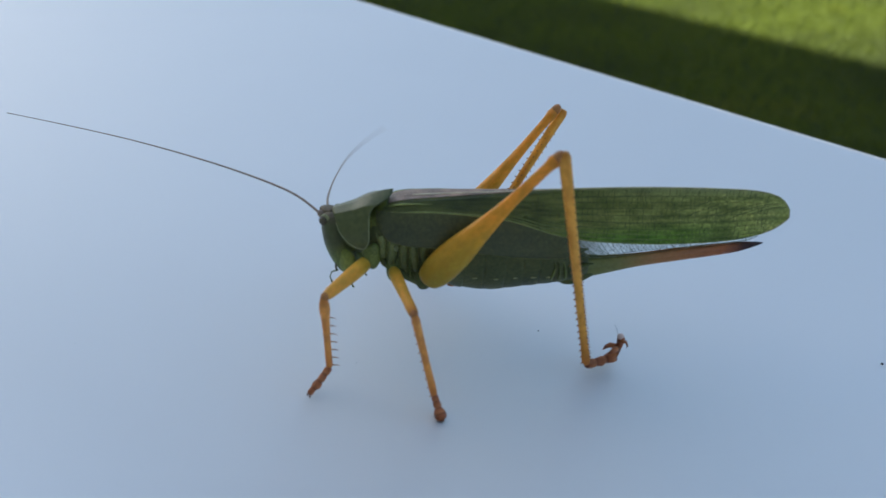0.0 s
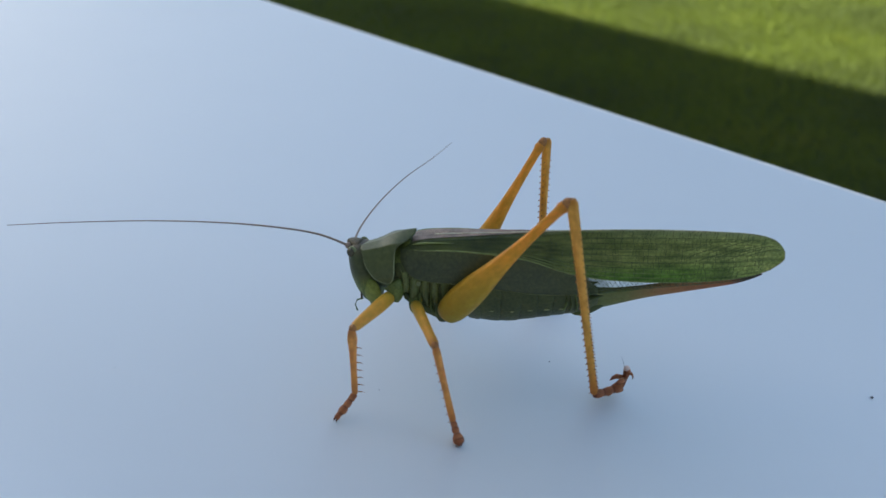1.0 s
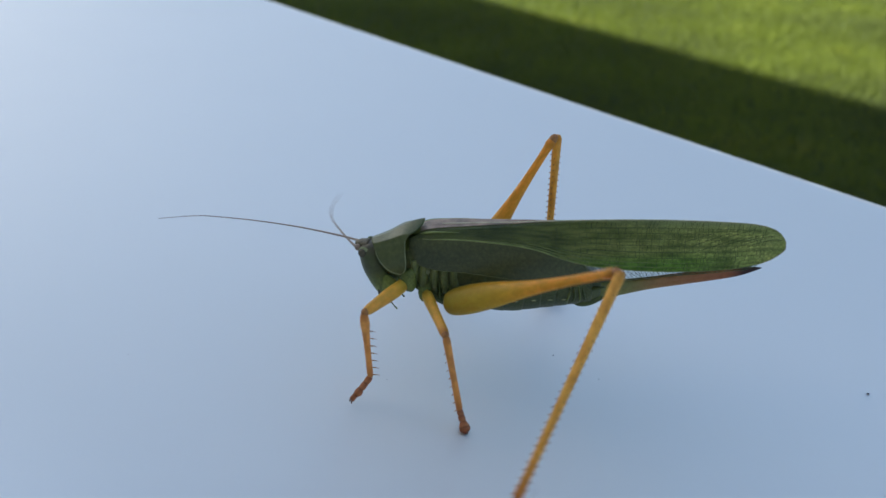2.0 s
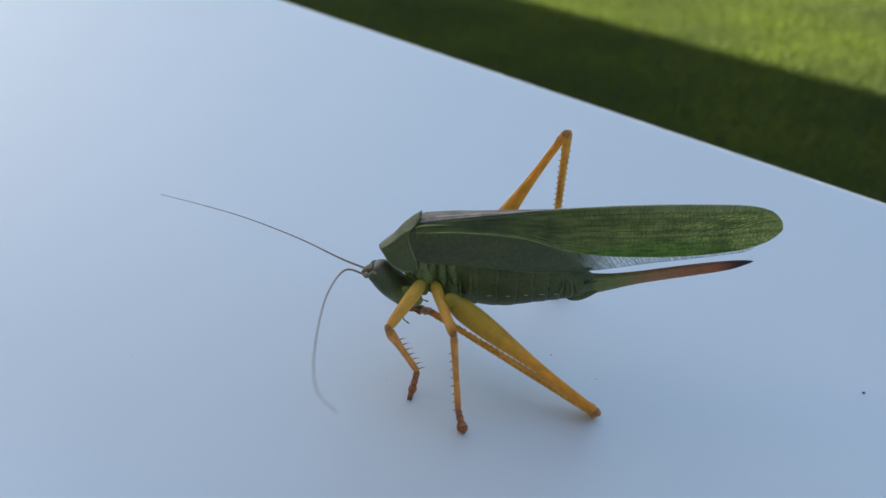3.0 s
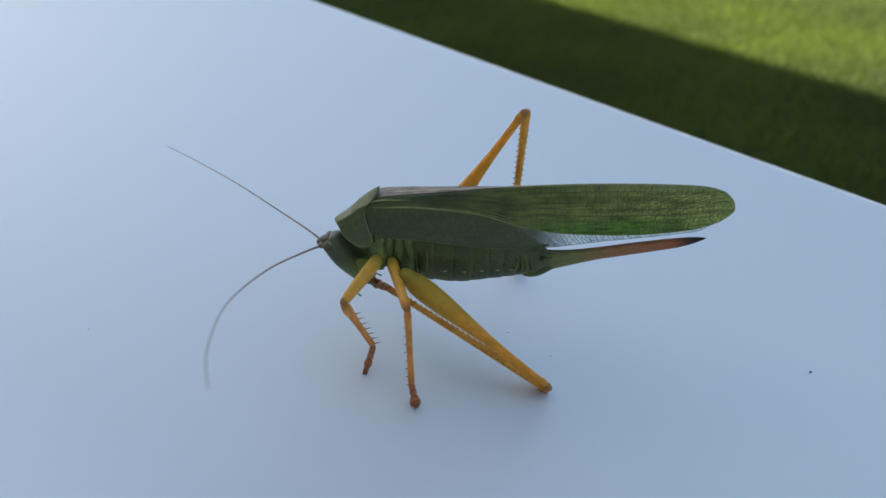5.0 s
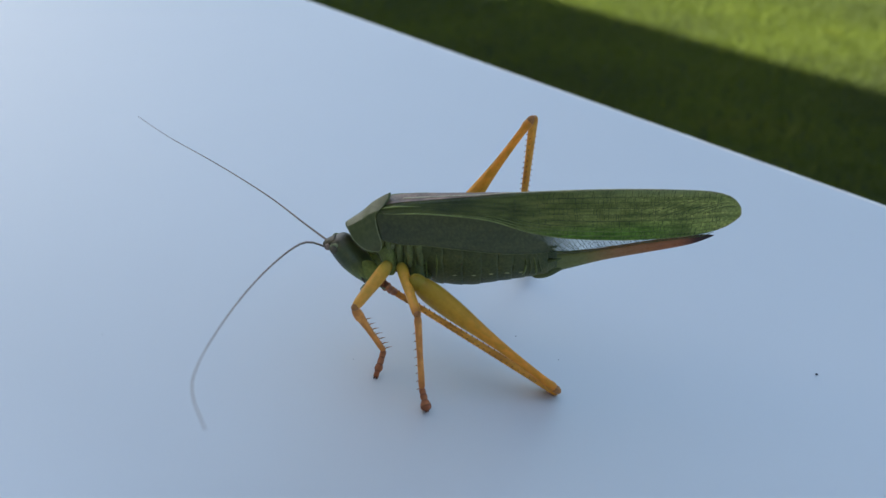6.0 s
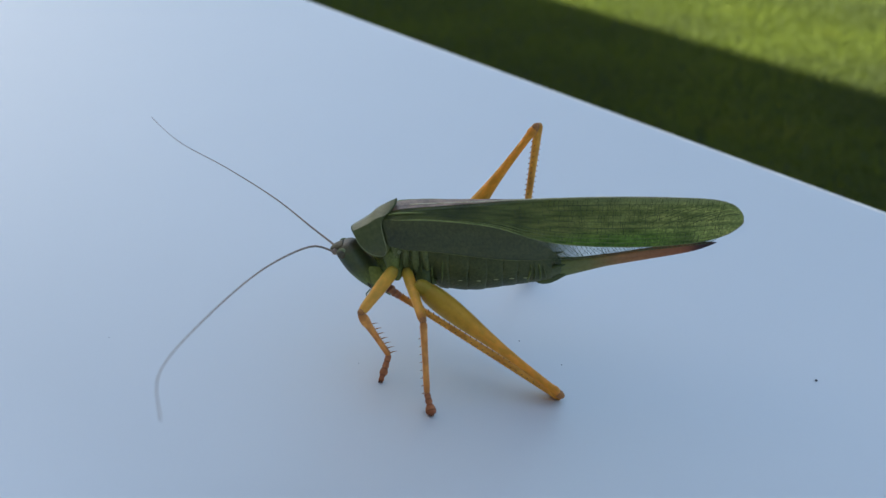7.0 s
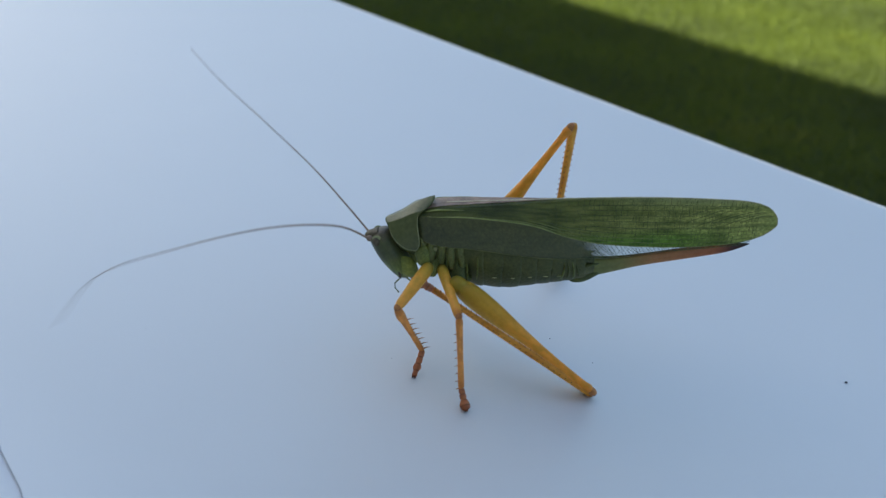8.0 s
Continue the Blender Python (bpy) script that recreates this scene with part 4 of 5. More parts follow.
FRONT_SHIN = [(0, 0.3, 0.3), (0.4, 0.42, 0.5), (1.4, 0.5, 0.62), (2.4, 0.42, 0.48), (5, 0.35, 0.36), (8, 0.36, 0.36), (8.6, 0.25, 0.25)]
MID = [(0, 0.5, 0.55), (0.6, 0.66, 0.78), (2.5, 0.64, 0.76), (5.5, 0.54, 0.6), (7.6, 0.53, 0.57), (8.2, 0.35, 0.4)]
MID_SHIN = [(0, 0.3, 0.3), (0.5, 0.44, 0.5), (1.5, 0.42, 0.45), (5, 0.36, 0.38), (8.2, 0.38, 0.38), (8.8, 0.25, 0.25)]
HIND_SPINES = (27, 0.3, 0.1, 0.42)
FRONT_SPINES = (7, 0.8, 0.28, 0.33)
MID_SPINES = (8, 0.62, 0.2, 0.35)

thorax_ob = thorax()
abdomen_ob = abdomen()
wings = [forewing(-1, 0.12), forewing(1, 0.0)]
pronotum_ob = pronotum()
head_ob = head()
LEGS, HIPS = {}, []
TARSI = {size: tarsus_material(size) for size in (4.6, 2.5, 3.4)}
for side in ("near", "far"):
    LEGS[side, "hind"] = leg("hind_leg", HIND, HIND_FEMUR, HIND_SHIN, TIBIA, 4.6, HIND_SPINES, "long yellow jumping leg with a thick thigh", 1.0 if side == "near" else 0.3)
    LEGS[side, "middle"] = leg("middle_leg", MID, FEMUR, MID_SHIN, SHORT_TIBIA, 2.5, MID_SPINES, "yellow-orange spiny middle leg")
    LEGS[side, "front"] = leg("front_leg", FRONT, FEMUR, FRONT_SHIN, SHORT_TIBIA, 3.4, FRONT_SPINES, "yellow-orange spiny front leg")

PIECES = 36
FEELER = 42.0
ANTENNAE = []
for side in (-1, 1):
    chain = []
    for k in range(PIECES):
        bm = bmesh.new()
        a, b = (max(0.04, 0.15 * (1 - 0.72 * ((k + e) / PIECES) ** 0.6)) for e in (0, 1))
        step = FEELER / PIECES
        tube(bm, [(-0.06, 0, 0), (step * 0.25, 0, 0), (step * 0.5, 0, 0), (step * 0.75, 0, 0), (step + 0.06, 0, 0)], [a, a * 0.97, (a + b) / 2, b, b], 6)
        chain.append(part("antenna" if k == 0 else "antenna_piece", bm, ANTENNA, insect if k == 0 else chain[0], "long thin brown feeler" if k == 0 else ""))
    ANTENNAE.append(chain)

# antenna shapes: seconds, then five spots on the way to the tip, from the socket, in millimetres
NEAR_FEELER = []
NEAR_FEELER += [
    (0, -3.5, 2.3, 1.5, -11.2, 5.7, 3, -21, 9.3, 4.4, -30.2, 12.6, 5.2, -38.2, 15.1, 5.9),
    (0.1, -3.7, 1.8, 1, -11.2, 5.3, 2.7, -20.9, 9.2, 4.3, -30.8, 12.6, 5.4, -38.9, 15, 5.9),
    (0.2, -3.7, 1.7, 1, -11.3, 5, 2.6, -21, 8.7, 4.3, -30.9, 12, 5.5, -38.9, 14.3, 6.1),
    (0.3, -3.3, 1.5, 2, -10.3, 4.3, 5.9, -19.3, 7.4, 10.1, -28.7, 10.3, 13.8, -36.4, 12.3, 16.3),
    (0.4, -3.2, 1.5, 2.3, -9.7, 4.4, 6.6, -18.4, 7.7, 11.4, -27.5, 10.7, 15.7, -35, 12.7, 18.6),
    (0.5, -3.7, 2.1, 0.9, -11.6, 5.2, 1.3, -22.2, 8.7, 1.1, -32.1, 11.8, 0.5, -39.6, 13.9, 0.1),
]
NEAR_FEELER += [
    (0.6, -3.5, 1.5, 1.7, -10.9, 4.2, 4.6, -20.4, 7.2, 7.7, -30.2, 9.8, 10, -38.3, 11.6, 11.5),
    (0.7, -2, 2.8, 2.4, -6.8, 8, 6.7, -13.8, 14.1, 11.6, -21.5, 19.7, 16, -28, 23.9, 19.2),
    (0.8, -2, 3.1, 2, -6.3, 9.2, 5.9, -12.4, 16.3, 10.6, -19.2, 23, 15, -24.9, 28.1, 18.4),
    (0.9, -3.9, 1.1, 1, -12, 2.9, 2.6, -22.2, 4.7, 3.6, -32.6, 6, 3.8, -41, 6.8, 3.4),
    (1, -4.2, 1.2, 1, -12.5, 2.6, 1.4, -22.9, 3.8, 1.2, -33.4, 4.8, 0.5, -41.8, 5.4, -0.2),
    (1.1, -4, 1, 0.2, -12.2, 2.8, 0.1, -22.5, 4.6, -0.7, -32.7, 5.9, -2.2, -40.9, 6.7, -3.7),
]
NEAR_FEELER += [
    (1.2, -3.6, 1.2, 2, -11, 3.2, 5.7, -20.8, 5.3, 9.4, -31.1, 6.9, 12.2, -39.5, 7.7, 13.6),
    (1.3, -3.2, 1.6, 2.9, -10.3, 4.6, 8.1, -20.1, 7.6, 13.4, -30.6, 10, 17.7, -39.3, 11.4, 20.3),
    (1.4, -3.7, 1, 1.7, -11.5, 2.7, 4.7, -21.7, 4.2, 7.5, -32.1, 5.2, 9.2, -40.5, 5.6, 10),
    (1.5, -3.5, 1.2, 2.1, -11.9, 2.6, 4.7, -21.9, 3.8, 6.6, -32.9, 4.8, 8.5, -40.7, 5.4, 9.6),
    (1.6, -1.6, 3.6, 1.3, -5.1, 10.7, 4, -10.6, 18.9, 7.4, -17, 26.6, 10.3, -22.9, 32.2, 12.2),
    (1.7, 0, 4.2, -0.6, 1.1, 12.4, -1.8, 4.1, 22.3, -3.8, 8.2, 31.6, -6.3, 12.1, 38.7, -8.5),
]
NEAR_FEELER += [
    (2.8, -1.1, -3.5, 1.9, -2.6, -11, 5.2, -2.8, -20.9, 8.5, -1.6, -30.6, 12, -0.2, -38.1, 15.4),
    (2.9, -1.7, -3.6, 1.3, -3.7, -11.5, 3, -3.8, -21.8, 4.7, -2.4, -31.8, 7.4, -0.8, -39.4, 10.3),
    (3, -1.8, -3, 2.5, -2.6, -11.2, 4.4, -1.9, -22.3, 6.5, -0.1, -32.1, 9.7, 2.7, -38.7, 13),
    (3.1, -1.7, -3.8, 0.7, -3.4, -12, 1.5, -2.8, -22.4, 2.5, -0.7, -32.5, 4.8, 1.3, -40.1, 7.7),
    (3.2, -1.8, -3.5, 1.5, -4.3, -11.1, 3.7, -4.7, -21.4, 5.6, -3.1, -31.4, 8.1, -1.3, -39.1, 11),
    (3.3, -1.9, -3.5, 1.3, -4.4, -11.2, 3.1, -4.4, -21.6, 4.5, -2.2, -31.5, 6.7, 0.1, -39.1, 9.5),
]
NEAR_FEELER += [
    (3.4, -1.9, -3.4, 1.6, -4.5, -11.1, 3.5, -4.2, -21.4, 4.8, -1.9, -31.3, 7.1, 0.3, -38.9, 9.9),
    (3.5, -2.1, -3.1, 2.1, -3, -11.3, 3.1, -2.3, -22.4, 4.5, -0.1, -32.2, 7.2, 3, -38.7, 10.3),
    (3.6, -1.7, -3.4, 1.7, -4, -11, 4.2, -3.8, -21.2, 6.2, -1.5, -31.1, 8.9, 0.6, -38.6, 11.9),
    (3.8, -2, -3.4, 1.4, -4.8, -11, 3.4, -5.7, -21.3, 5, -4.1, -31.4, 7, -2.1, -39.1, 9.6),
    (4, -2.3, -2.9, 2, -5.2, -11.3, 2.7, -6.6, -21.2, 3.3, -6.3, -32.1, 5.2, -3.1, -39, 7.1),
    (4.2, -2.2, -3.4, 1.2, -5.3, -11, 2.6, -6.6, -21.3, 3.6, -5.7, -31.6, 5.3, -4, -39.5, 7.5),
]
NEAR_FEELER += [
    (4.4, -1.5, -3.7, 1.2, -3.7, -11.5, 3.5, -4.7, -21.6, 6.1, -3.7, -31.7, 9, -2, -39.4, 11.9),
    (4.5, -1.6, -3.1, 2.2, -4.1, -11.4, 3.9, -4.9, -21.9, 5.3, -3.5, -31.8, 7.6, 0.5, -37.7, 10.7),
    (4.7, -1.4, -3.8, 1.3, -3.6, -11.5, 3.8, -4.8, -21.6, 6.7, -3.5, -31.6, 9.5, -1, -39.2, 12.3),
    (5.8, -2.2, -3.3, 1.4, -5.9, -10.4, 3.8, -8.5, -20.3, 5.8, -8.2, -30.6, 7.4, -6.3, -38.5, 9.3),
    (6, -2.3, -2.9, 2.2, -5.1, -10.6, 3, -6.8, -21, 4, -6.5, -31.3, 5.8, -3.3, -38.7, 7.6),
    (6.2, -2, -3.5, 1.3, -5.2, -11.1, 3.3, -6.7, -21.3, 5, -5.5, -31.6, 6.8, -3.5, -39.5, 9.1),
]
NEAR_FEELER += [
    (6.5, -2.5, -2.8, 2.3, -6.6, -10.3, 3.2, -9.7, -19.8, 3.7, -10.9, -30.1, 5, -8.4, -37.9, 6),
    (6.6, -2.2, -3.2, 1.4, -6, -10.3, 3.6, -8.7, -20.2, 5.6, -8.7, -30.5, 7.4, -7.3, -38.4, 9.3),
    (6.8, -2.2, -3.3, 1.3, -5.8, -10.5, 3.7, -8.2, -20.4, 5.7, -7.6, -30.7, 7.4, -5.5, -38.5, 9.3),
    (7, -2.3, -2.9, 2.4, -6.1, -10.3, 3.9, -9.2, -20.4, 5, -10.3, -30.5, 6.7, -7.9, -37.6, 8.2),
    (7.2, -2.3, -3.3, 1.3, -6.3, -10.4, 3.5, -9.3, -20.3, 5.5, -9.3, -30.7, 7.1, -7.4, -38.8, 8.9),
    (7.4, -2.3, -3.2, 1.3, -6.3, -10.2, 3.7, -9.4, -19.9, 5.8, -9.1, -30.2, 7.1, -6.7, -38.1, 8.8),
]
NEAR_FEELER += [
    (7.5, -2.4, -3, 2.3, -6.1, -10.6, 3.7, -8.9, -20.7, 4.7, -9.7, -30.8, 6.7, -6.9, -37.9, 7.8),
    (7.6, -2.4, -3, 1.6, -6.6, -9.8, 4.1, -9.9, -19.4, 6.1, -10.4, -29.8, 7.5, -9, -37.8, 9.2),
    (7.7, -2.4, -3, 1.5, -6.7, -9.7, 4.3, -10.5, -19, 6.9, -11.1, -29.3, 8.5, -9.4, -37.4, 10),
    (7.8, -2.5, -3.1, 1.5, -6.9, -9.7, 4.1, -10.8, -19.1, 6.6, -11.7, -29.4, 8.2, -10.1, -37.6, 9.6),
    (7.9, -2.6, -2.9, 1.5, -7.3, -9.4, 4, -11.5, -18.7, 6.2, -13.1, -28.9, 7.7, -12.5, -37.1, 9.1),
    (8, -4.1, 0.7, 1.2, -12.5, 0.5, 0.6, -23.1, -0.8, -1.9, -32.8, -2.7, -5.1, -37.6, -6, -10.5),
]
FAR_FEELER = []
FAR_FEELER += [
    (0, -0.5, 4.2, -0.7, -0.7, 13.1, -2.5, -0.1, 23, -4.3, 1.8, 33.8, -6.3, 3.6, 41.3, -7.7),
    (0.1, -0.6, 4.1, -0.5, -1.6, 12.4, -1.2, -2.6, 22.8, -1.6, -3.3, 33.2, -1.3, -3.6, 41.5, -0.7),
    (0.2, -0.3, 4.1, 0.7, -0.8, 12.3, 2.5, -1.1, 22.3, 5.3, -1.1, 32.2, 8.7, -0.9, 40, 11.7),
    (0.3, 0.9, 4.1, 0.4, 2.9, 12.2, 1.5, 5.9, 22.1, 3.4, 9.3, 31.7, 5.8, 12.3, 39.3, 8.1),
    (0.4, 2.5, 3.4, 0, 7.8, 9.9, 0.4, 14.7, 17.8, 1.4, 21.8, 25.3, 2.8, 27.6, 31.2, 4.2),
    (0.5, 3.6, 2.3, 0.8, 11, 6.4, 0.2, 20.6, 10.5, -0.9, 30.3, 14.2, -1.8, 37.5, 16.9, -2.4),
]
FAR_FEELER += [
    (0.6, 2.6, 3.3, 0.2, 8.4, 9.3, 0.1, 16.5, 15.9, -0.7, 25, 21.7, -2, 32.1, 26, -3.2),
    (0.7, 1.3, 3.9, -0.7, 4.5, 11.5, -2.1, 9.4, 20.5, -4, 15.2, 28.8, -6.2, 20.4, 35, -8.3),
    (0.8, 1.3, 4, -0, 4.8, 11.6, -0.3, 10.5, 20.4, -1.2, 17.3, 28.3, -2.7, 23.2, 34, -4.5),
    (0.9, 0.7, 4.1, -0.6, 2.8, 12.2, -1.8, 6.5, 22, -3.3, 11.3, 31.1, -5.3, 15.8, 38, -7.2),
    (1, 0.5, 4.2, -0.2, 2, 13, -1.4, 4.8, 22.4, -2.3, 8.5, 32.2, -3.5, 11.7, 39.9, -3.9),
    (1.1, 0.3, 4.2, -0.6, 1.4, 12.5, -1.6, 3.6, 22.7, -2.6, 6.9, 32.6, -3.5, 10.2, 40.3, -4.5),
]
FAR_FEELER += [
    (1.2, -0.2, 4.1, -1.1, -0.4, 12.3, -3, 0.2, 22.6, -5.2, 1.6, 32.8, -7.3, 3.2, 40.9, -8.9),
    (1.3, -0.5, 4, -1.2, -1.4, 12, -3.5, -2.4, 22.1, -6, -3.2, 32.4, -8.1, -3.7, 40.6, -9.4),
    (1.4, -0.6, 4, -1.2, -1.8, 12, -3.2, -3.1, 22.1, -5.4, -4.2, 32.3, -7.1, -4.9, 40.5, -8.2),
    (1.5, -1.7, 3.8, -0.9, -4.7, 12.2, -2, -8.4, 21.4, -2.8, -13, 30.8, -3.4, -16.5, 38.4, -3.5),
    (1.6, -1.8, 3.7, -0.8, -6.3, 10.6, -2.8, -12.5, 18.5, -5.8, -19.2, 25.9, -8.9, -24.9, 31.6, -11.5),
    (1.7, -3.1, 2.7, -0.9, -9.6, 7.7, -3, -18, 13.3, -6, -26.7, 18.2, -9.3, -33.7, 21.8, -12.1),
]
FAR_FEELER += [
    (2.8, -2.8, 3.1, -0.3, -8.7, 9.1, -0.8, -16.4, 16.2, -1.3, -24.4, 23, -1.6, -31.1, 28.1, -1.9),
    (2.9, -3.2, 2.7, -0.5, -9.8, 7.9, -1.2, -18.3, 14.1, -1.8, -27, 20.1, -2.1, -34.1, 24.8, -2.1),
    (3, -3.5, 2.9, -0.3, -9.7, 8.5, -0.6, -18.4, 15.4, -1.2, -26.6, 20.9, -1.9, -33.8, 25.3, -2.5),
    (3.1, -2.7, 3.1, -0.7, -8.3, 9.3, -1.8, -15.4, 16.8, -2.6, -22.8, 24.3, -2.8, -28.7, 30.2, -2.5),
    (3.2, -2.6, 3.3, -0.4, -7.9, 9.7, -1.1, -14.9, 17.5, -1.4, -22.1, 25.1, -1.5, -28.1, 30.9, -1.2),
    (3.3, -2.7, 3.2, -0.3, -8.2, 9.4, -0.8, -15.7, 16.7, -1.4, -23.5, 23.6, -1.9, -30.1, 28.7, -2.4),
]
FAR_FEELER += [
    (3.4, -2.7, 3.2, -0.3, -8.4, 9.4, -0.8, -15.9, 16.9, -1.1, -23.7, 23.9, -1.3, -30.1, 29.4, -1.3),
    (3.5, -2.9, 3.1, -0.5, -8.6, 9.3, -0.7, -16.8, 16.9, -1.1, -24.9, 23.4, -1.7, -31.1, 28.1, -2.1),
    (3.6, -2.5, 3.4, -0.1, -7.7, 10, -0.2, -14.5, 18, 0, -21.7, 25.7, 0.6, -27.6, 31.6, 1.1),
    (3.8, -2.6, 3.3, -0.3, -8, 9.8, -0.7, -15.1, 17.5, -0.8, -22.5, 25, -0.7, -28.7, 30.8, -0.4),
    (4, -3.4, 3.3, 0.2, -9, 9.6, 0.2, -16.5, 16.7, 0.4, -24.3, 23.6, 0.2, -30.6, 29.1, 0.9),
    (4.2, -2.7, 3.2, -0.1, -8.3, 9.4, -0.1, -15.7, 16.7, -0, -23.5, 23.7, 0.1, -30, 28.9, 0.2),
]
FAR_FEELER += [
    (4.4, -2.7, 3.1, -0.3, -8.3, 9.3, -0.8, -15.7, 16.7, -1.1, -23.3, 23.8, -1.1, -29.6, 29.2, -1),
    (4.5, -2.9, 3.2, -0.3, -8.3, 9.7, -0.4, -15.8, 17.4, -0.5, -23.2, 24.8, -0.1, -27.8, 31.5, 1.4),
    (4.7, -2.5, 3.4, -0.3, -7.9, 9.9, -0.7, -14.9, 17.8, -0.9, -22.3, 25.3, -1, -28.4, 31.2, -0.9),
    (5.8, -2.7, 3.2, 0.3, -8.3, 9.4, 0.9, -15.8, 16.8, 1.7, -23.7, 23.7, 2.4, -30.3, 29, 2.9),
    (6, -3.3, 3.2, 0.6, -9.1, 9, 1.6, -17, 15.8, 2.7, -25.6, 22.6, 3.8, -31.4, 27.5, 4.9),
    (6.2, -2.8, 3.1, 0.4, -8.6, 9, 1.2, -16.3, 16, 2.2, -24.3, 22.7, 3.1, -30.9, 27.7, 3.8),
]
FAR_FEELER += [
    (6.5, -3.1, 3.2, 0.2, -8.5, 9.5, 0.7, -15.8, 16.8, 1.2, -23.6, 23.8, 1.7, -29.4, 29.5, 2.6),
    (6.6, -2.7, 3.2, 0.4, -8.4, 9.3, 1.1, -15.9, 16.6, 2.2, -23.7, 23.5, 3.3, -30.1, 28.9, 4.2),
    (6.8, -2.7, 3.2, 0.4, -8.4, 9.4, 1.3, -15.8, 16.8, 2.5, -23.4, 23.9, 4, -29.7, 29.4, 5.1),
    (7, -3.2, 3.2, 0.6, -9, 9.4, 1.5, -17, 16.3, 2.6, -25.2, 22.9, 3.4, -31.1, 28.6, 5.2),
    (7.2, -2.8, 3.1, 0.4, -8.6, 9.1, 1.3, -16.2, 16.3, 2.6, -24.1, 23.1, 3.9, -30.6, 28.4, 5),
    (7.4, -2.8, 3, 0.5, -8.6, 8.9, 1.5, -16.3, 15.9, 2.8, -24.4, 22.4, 3.9, -31, 27.3, 4.8),
]
FAR_FEELER += [
    (7.5, -2.9, 3.1, 0.6, -8.5, 9.1, 2, -16.3, 16, 3.2, -24.4, 22.6, 4.4, -30.8, 27.8, 5.8),
    (7.6, -2.6, 3.1, 0.9, -8.2, 9.1, 2.7, -15.5, 16.2, 5, -23.2, 22.9, 7.1, -29.6, 28, 8.8),
    (7.7, -2.6, 3.2, 0.9, -8.2, 9.3, 2.6, -15.7, 16.5, 4.6, -23.6, 23.2, 6.6, -30.1, 28.4, 8.1),
    (7.8, -2.6, 3.1, 0.8, -8.1, 9.2, 2.5, -15.4, 16.4, 4.5, -23, 23.3, 6.6, -29.3, 28.5, 8.3),
    (7.9, -2.7, 3.1, 0.8, -8.2, 9.2, 2.4, -15.5, 16.4, 4.5, -23, 23.3, 6.7, -29.1, 28.7, 8.5),
    (8, -2.8, 3.2, 1.5, -8, 8.8, 4.2, -15.2, 15.7, 7.3, -23, 22.7, 10.7, -28.2, 27.6, 13.6),
]

# ---- how it moves ----
def turned(pivot, to, degrees):
    """Carries the rest pose so that pivot (x, z) comes to (x, z), nose down by so many degrees."""
    return pose(to[0] * MM, 0, to[1] * MM, 0, -degrees, 0) @ Matrix.Translation((-pivot[0] * MM, 0, -pivot[1] * MM))


def aimed(start, end, up=(0, 0, 1)):
    """A pose at start with x towards end and z near up (millimetres)."""
    a, b = Vector(start), Vector(end)
    x = (b - a).normalized()
    y = Vector(up).cross(x)
    y = y.normalized() if y.length > 1e-4 else Vector((0, 1, 0))
    z = x.cross(y)
    m = Matrix((x, y, z)).transposed().to_4x4()
    m.translation = a * MM
    return m


REAR, NOSE = (-4.75, 18.4), (-12.5, 16.0)
BODY_ROWS = [(0, REAR, 0), (1.7, REAR, 0), (2.2, (-4.8, 19.4), 1.4), (2.8, (-4.9, 20.0), 2.2), (8, (-4.7, 20.15), 2.1)]
PRONOTUM_ROWS = [(0, REAR, 0.8), (1.0, REAR, 0.8), (1.5, (-4.9, 18.4), 0.5), (1.7, (-4.9, 18.4), 0.5), (2.2, (-4.9, 19.3), 13), (2.8, (-5.0, 20.05), 24), (3.5, (-5.0, 20.1), 24.4), (4.5, (-5.0, 20.08), 22.6), (5.8, (-4.8, 20.18), 19.8), (7, (-4.75, 20.25), 18), (7.5, (-4.75, 20.32), 16), (8, (-4.6, 20.32), 12)]
HEAD_ROWS = [(0, (-12.4, 15.2), 0), (0.5, (-12.45, 15.6), 0), (1.0, (-12.4, 15.8), 0), (1.5, (-13.0, 15.75), 0), (1.7, (-12.9, 15.65), 1), (2.2, (-12.2, 14.0), 14), (2.8, (-11.6, 12.0), 28.5), (3.5, (-11.4, 11.8), 29.5), (4.5, (-11.6, 12.1), 27.5), (5.8, (-12.1, 13.0), 25), (6.0, (-12.2, 13.15), 25), (6.5, (-12.05, 13.0), 24.5), (7, (-12.05, 13.2), 23.5), (7.5, (-12.2, 13.6), 21), (8, (-12.2, 14.5), 18)]
HEAD_YAW = [(0, 28), (1.0, 28), (1.5, 24), (1.7, 22), (2.8, 0), (8, 0)]


def head_pose(t):
    """The head's nod and, while it is raised, its turn to the far side."""
    to, deg = blend(HEAD_ROWS, t)
    yaw = float(np.interp(t, [r[0] for r in HEAD_YAW], [r[1] for r in HEAD_YAW]))
    neck = Matrix.Translation((-9.6 * MM, 0, 14 * MM))
    return turned(NOSE, to, deg) @ neck @ pose(0, 0, 0, 0, 0, -yaw) @ neck.inverted()


# seconds, droop, how far it is drawn in, and sag
ABDOMEN_ROWS = [(0, -1.8, 0, 0), (0.5, -0.8, 0, 0), (1.0, -0.1, 0, 0), (1.7, 0, 0, 0), (2.2, -1.2, 0.6, 0.2), (2.8, -2.0, 1.0, 0.4), (3.5, -2.0, 1.0, 0.4), (4.5, -1.4, 1.1, 0.4), (4.7, -1.6, 1.1, 0.4), (5.8, 0.3, 1.2, 0.4), (8, 0.3, 1.2, 0.4)]


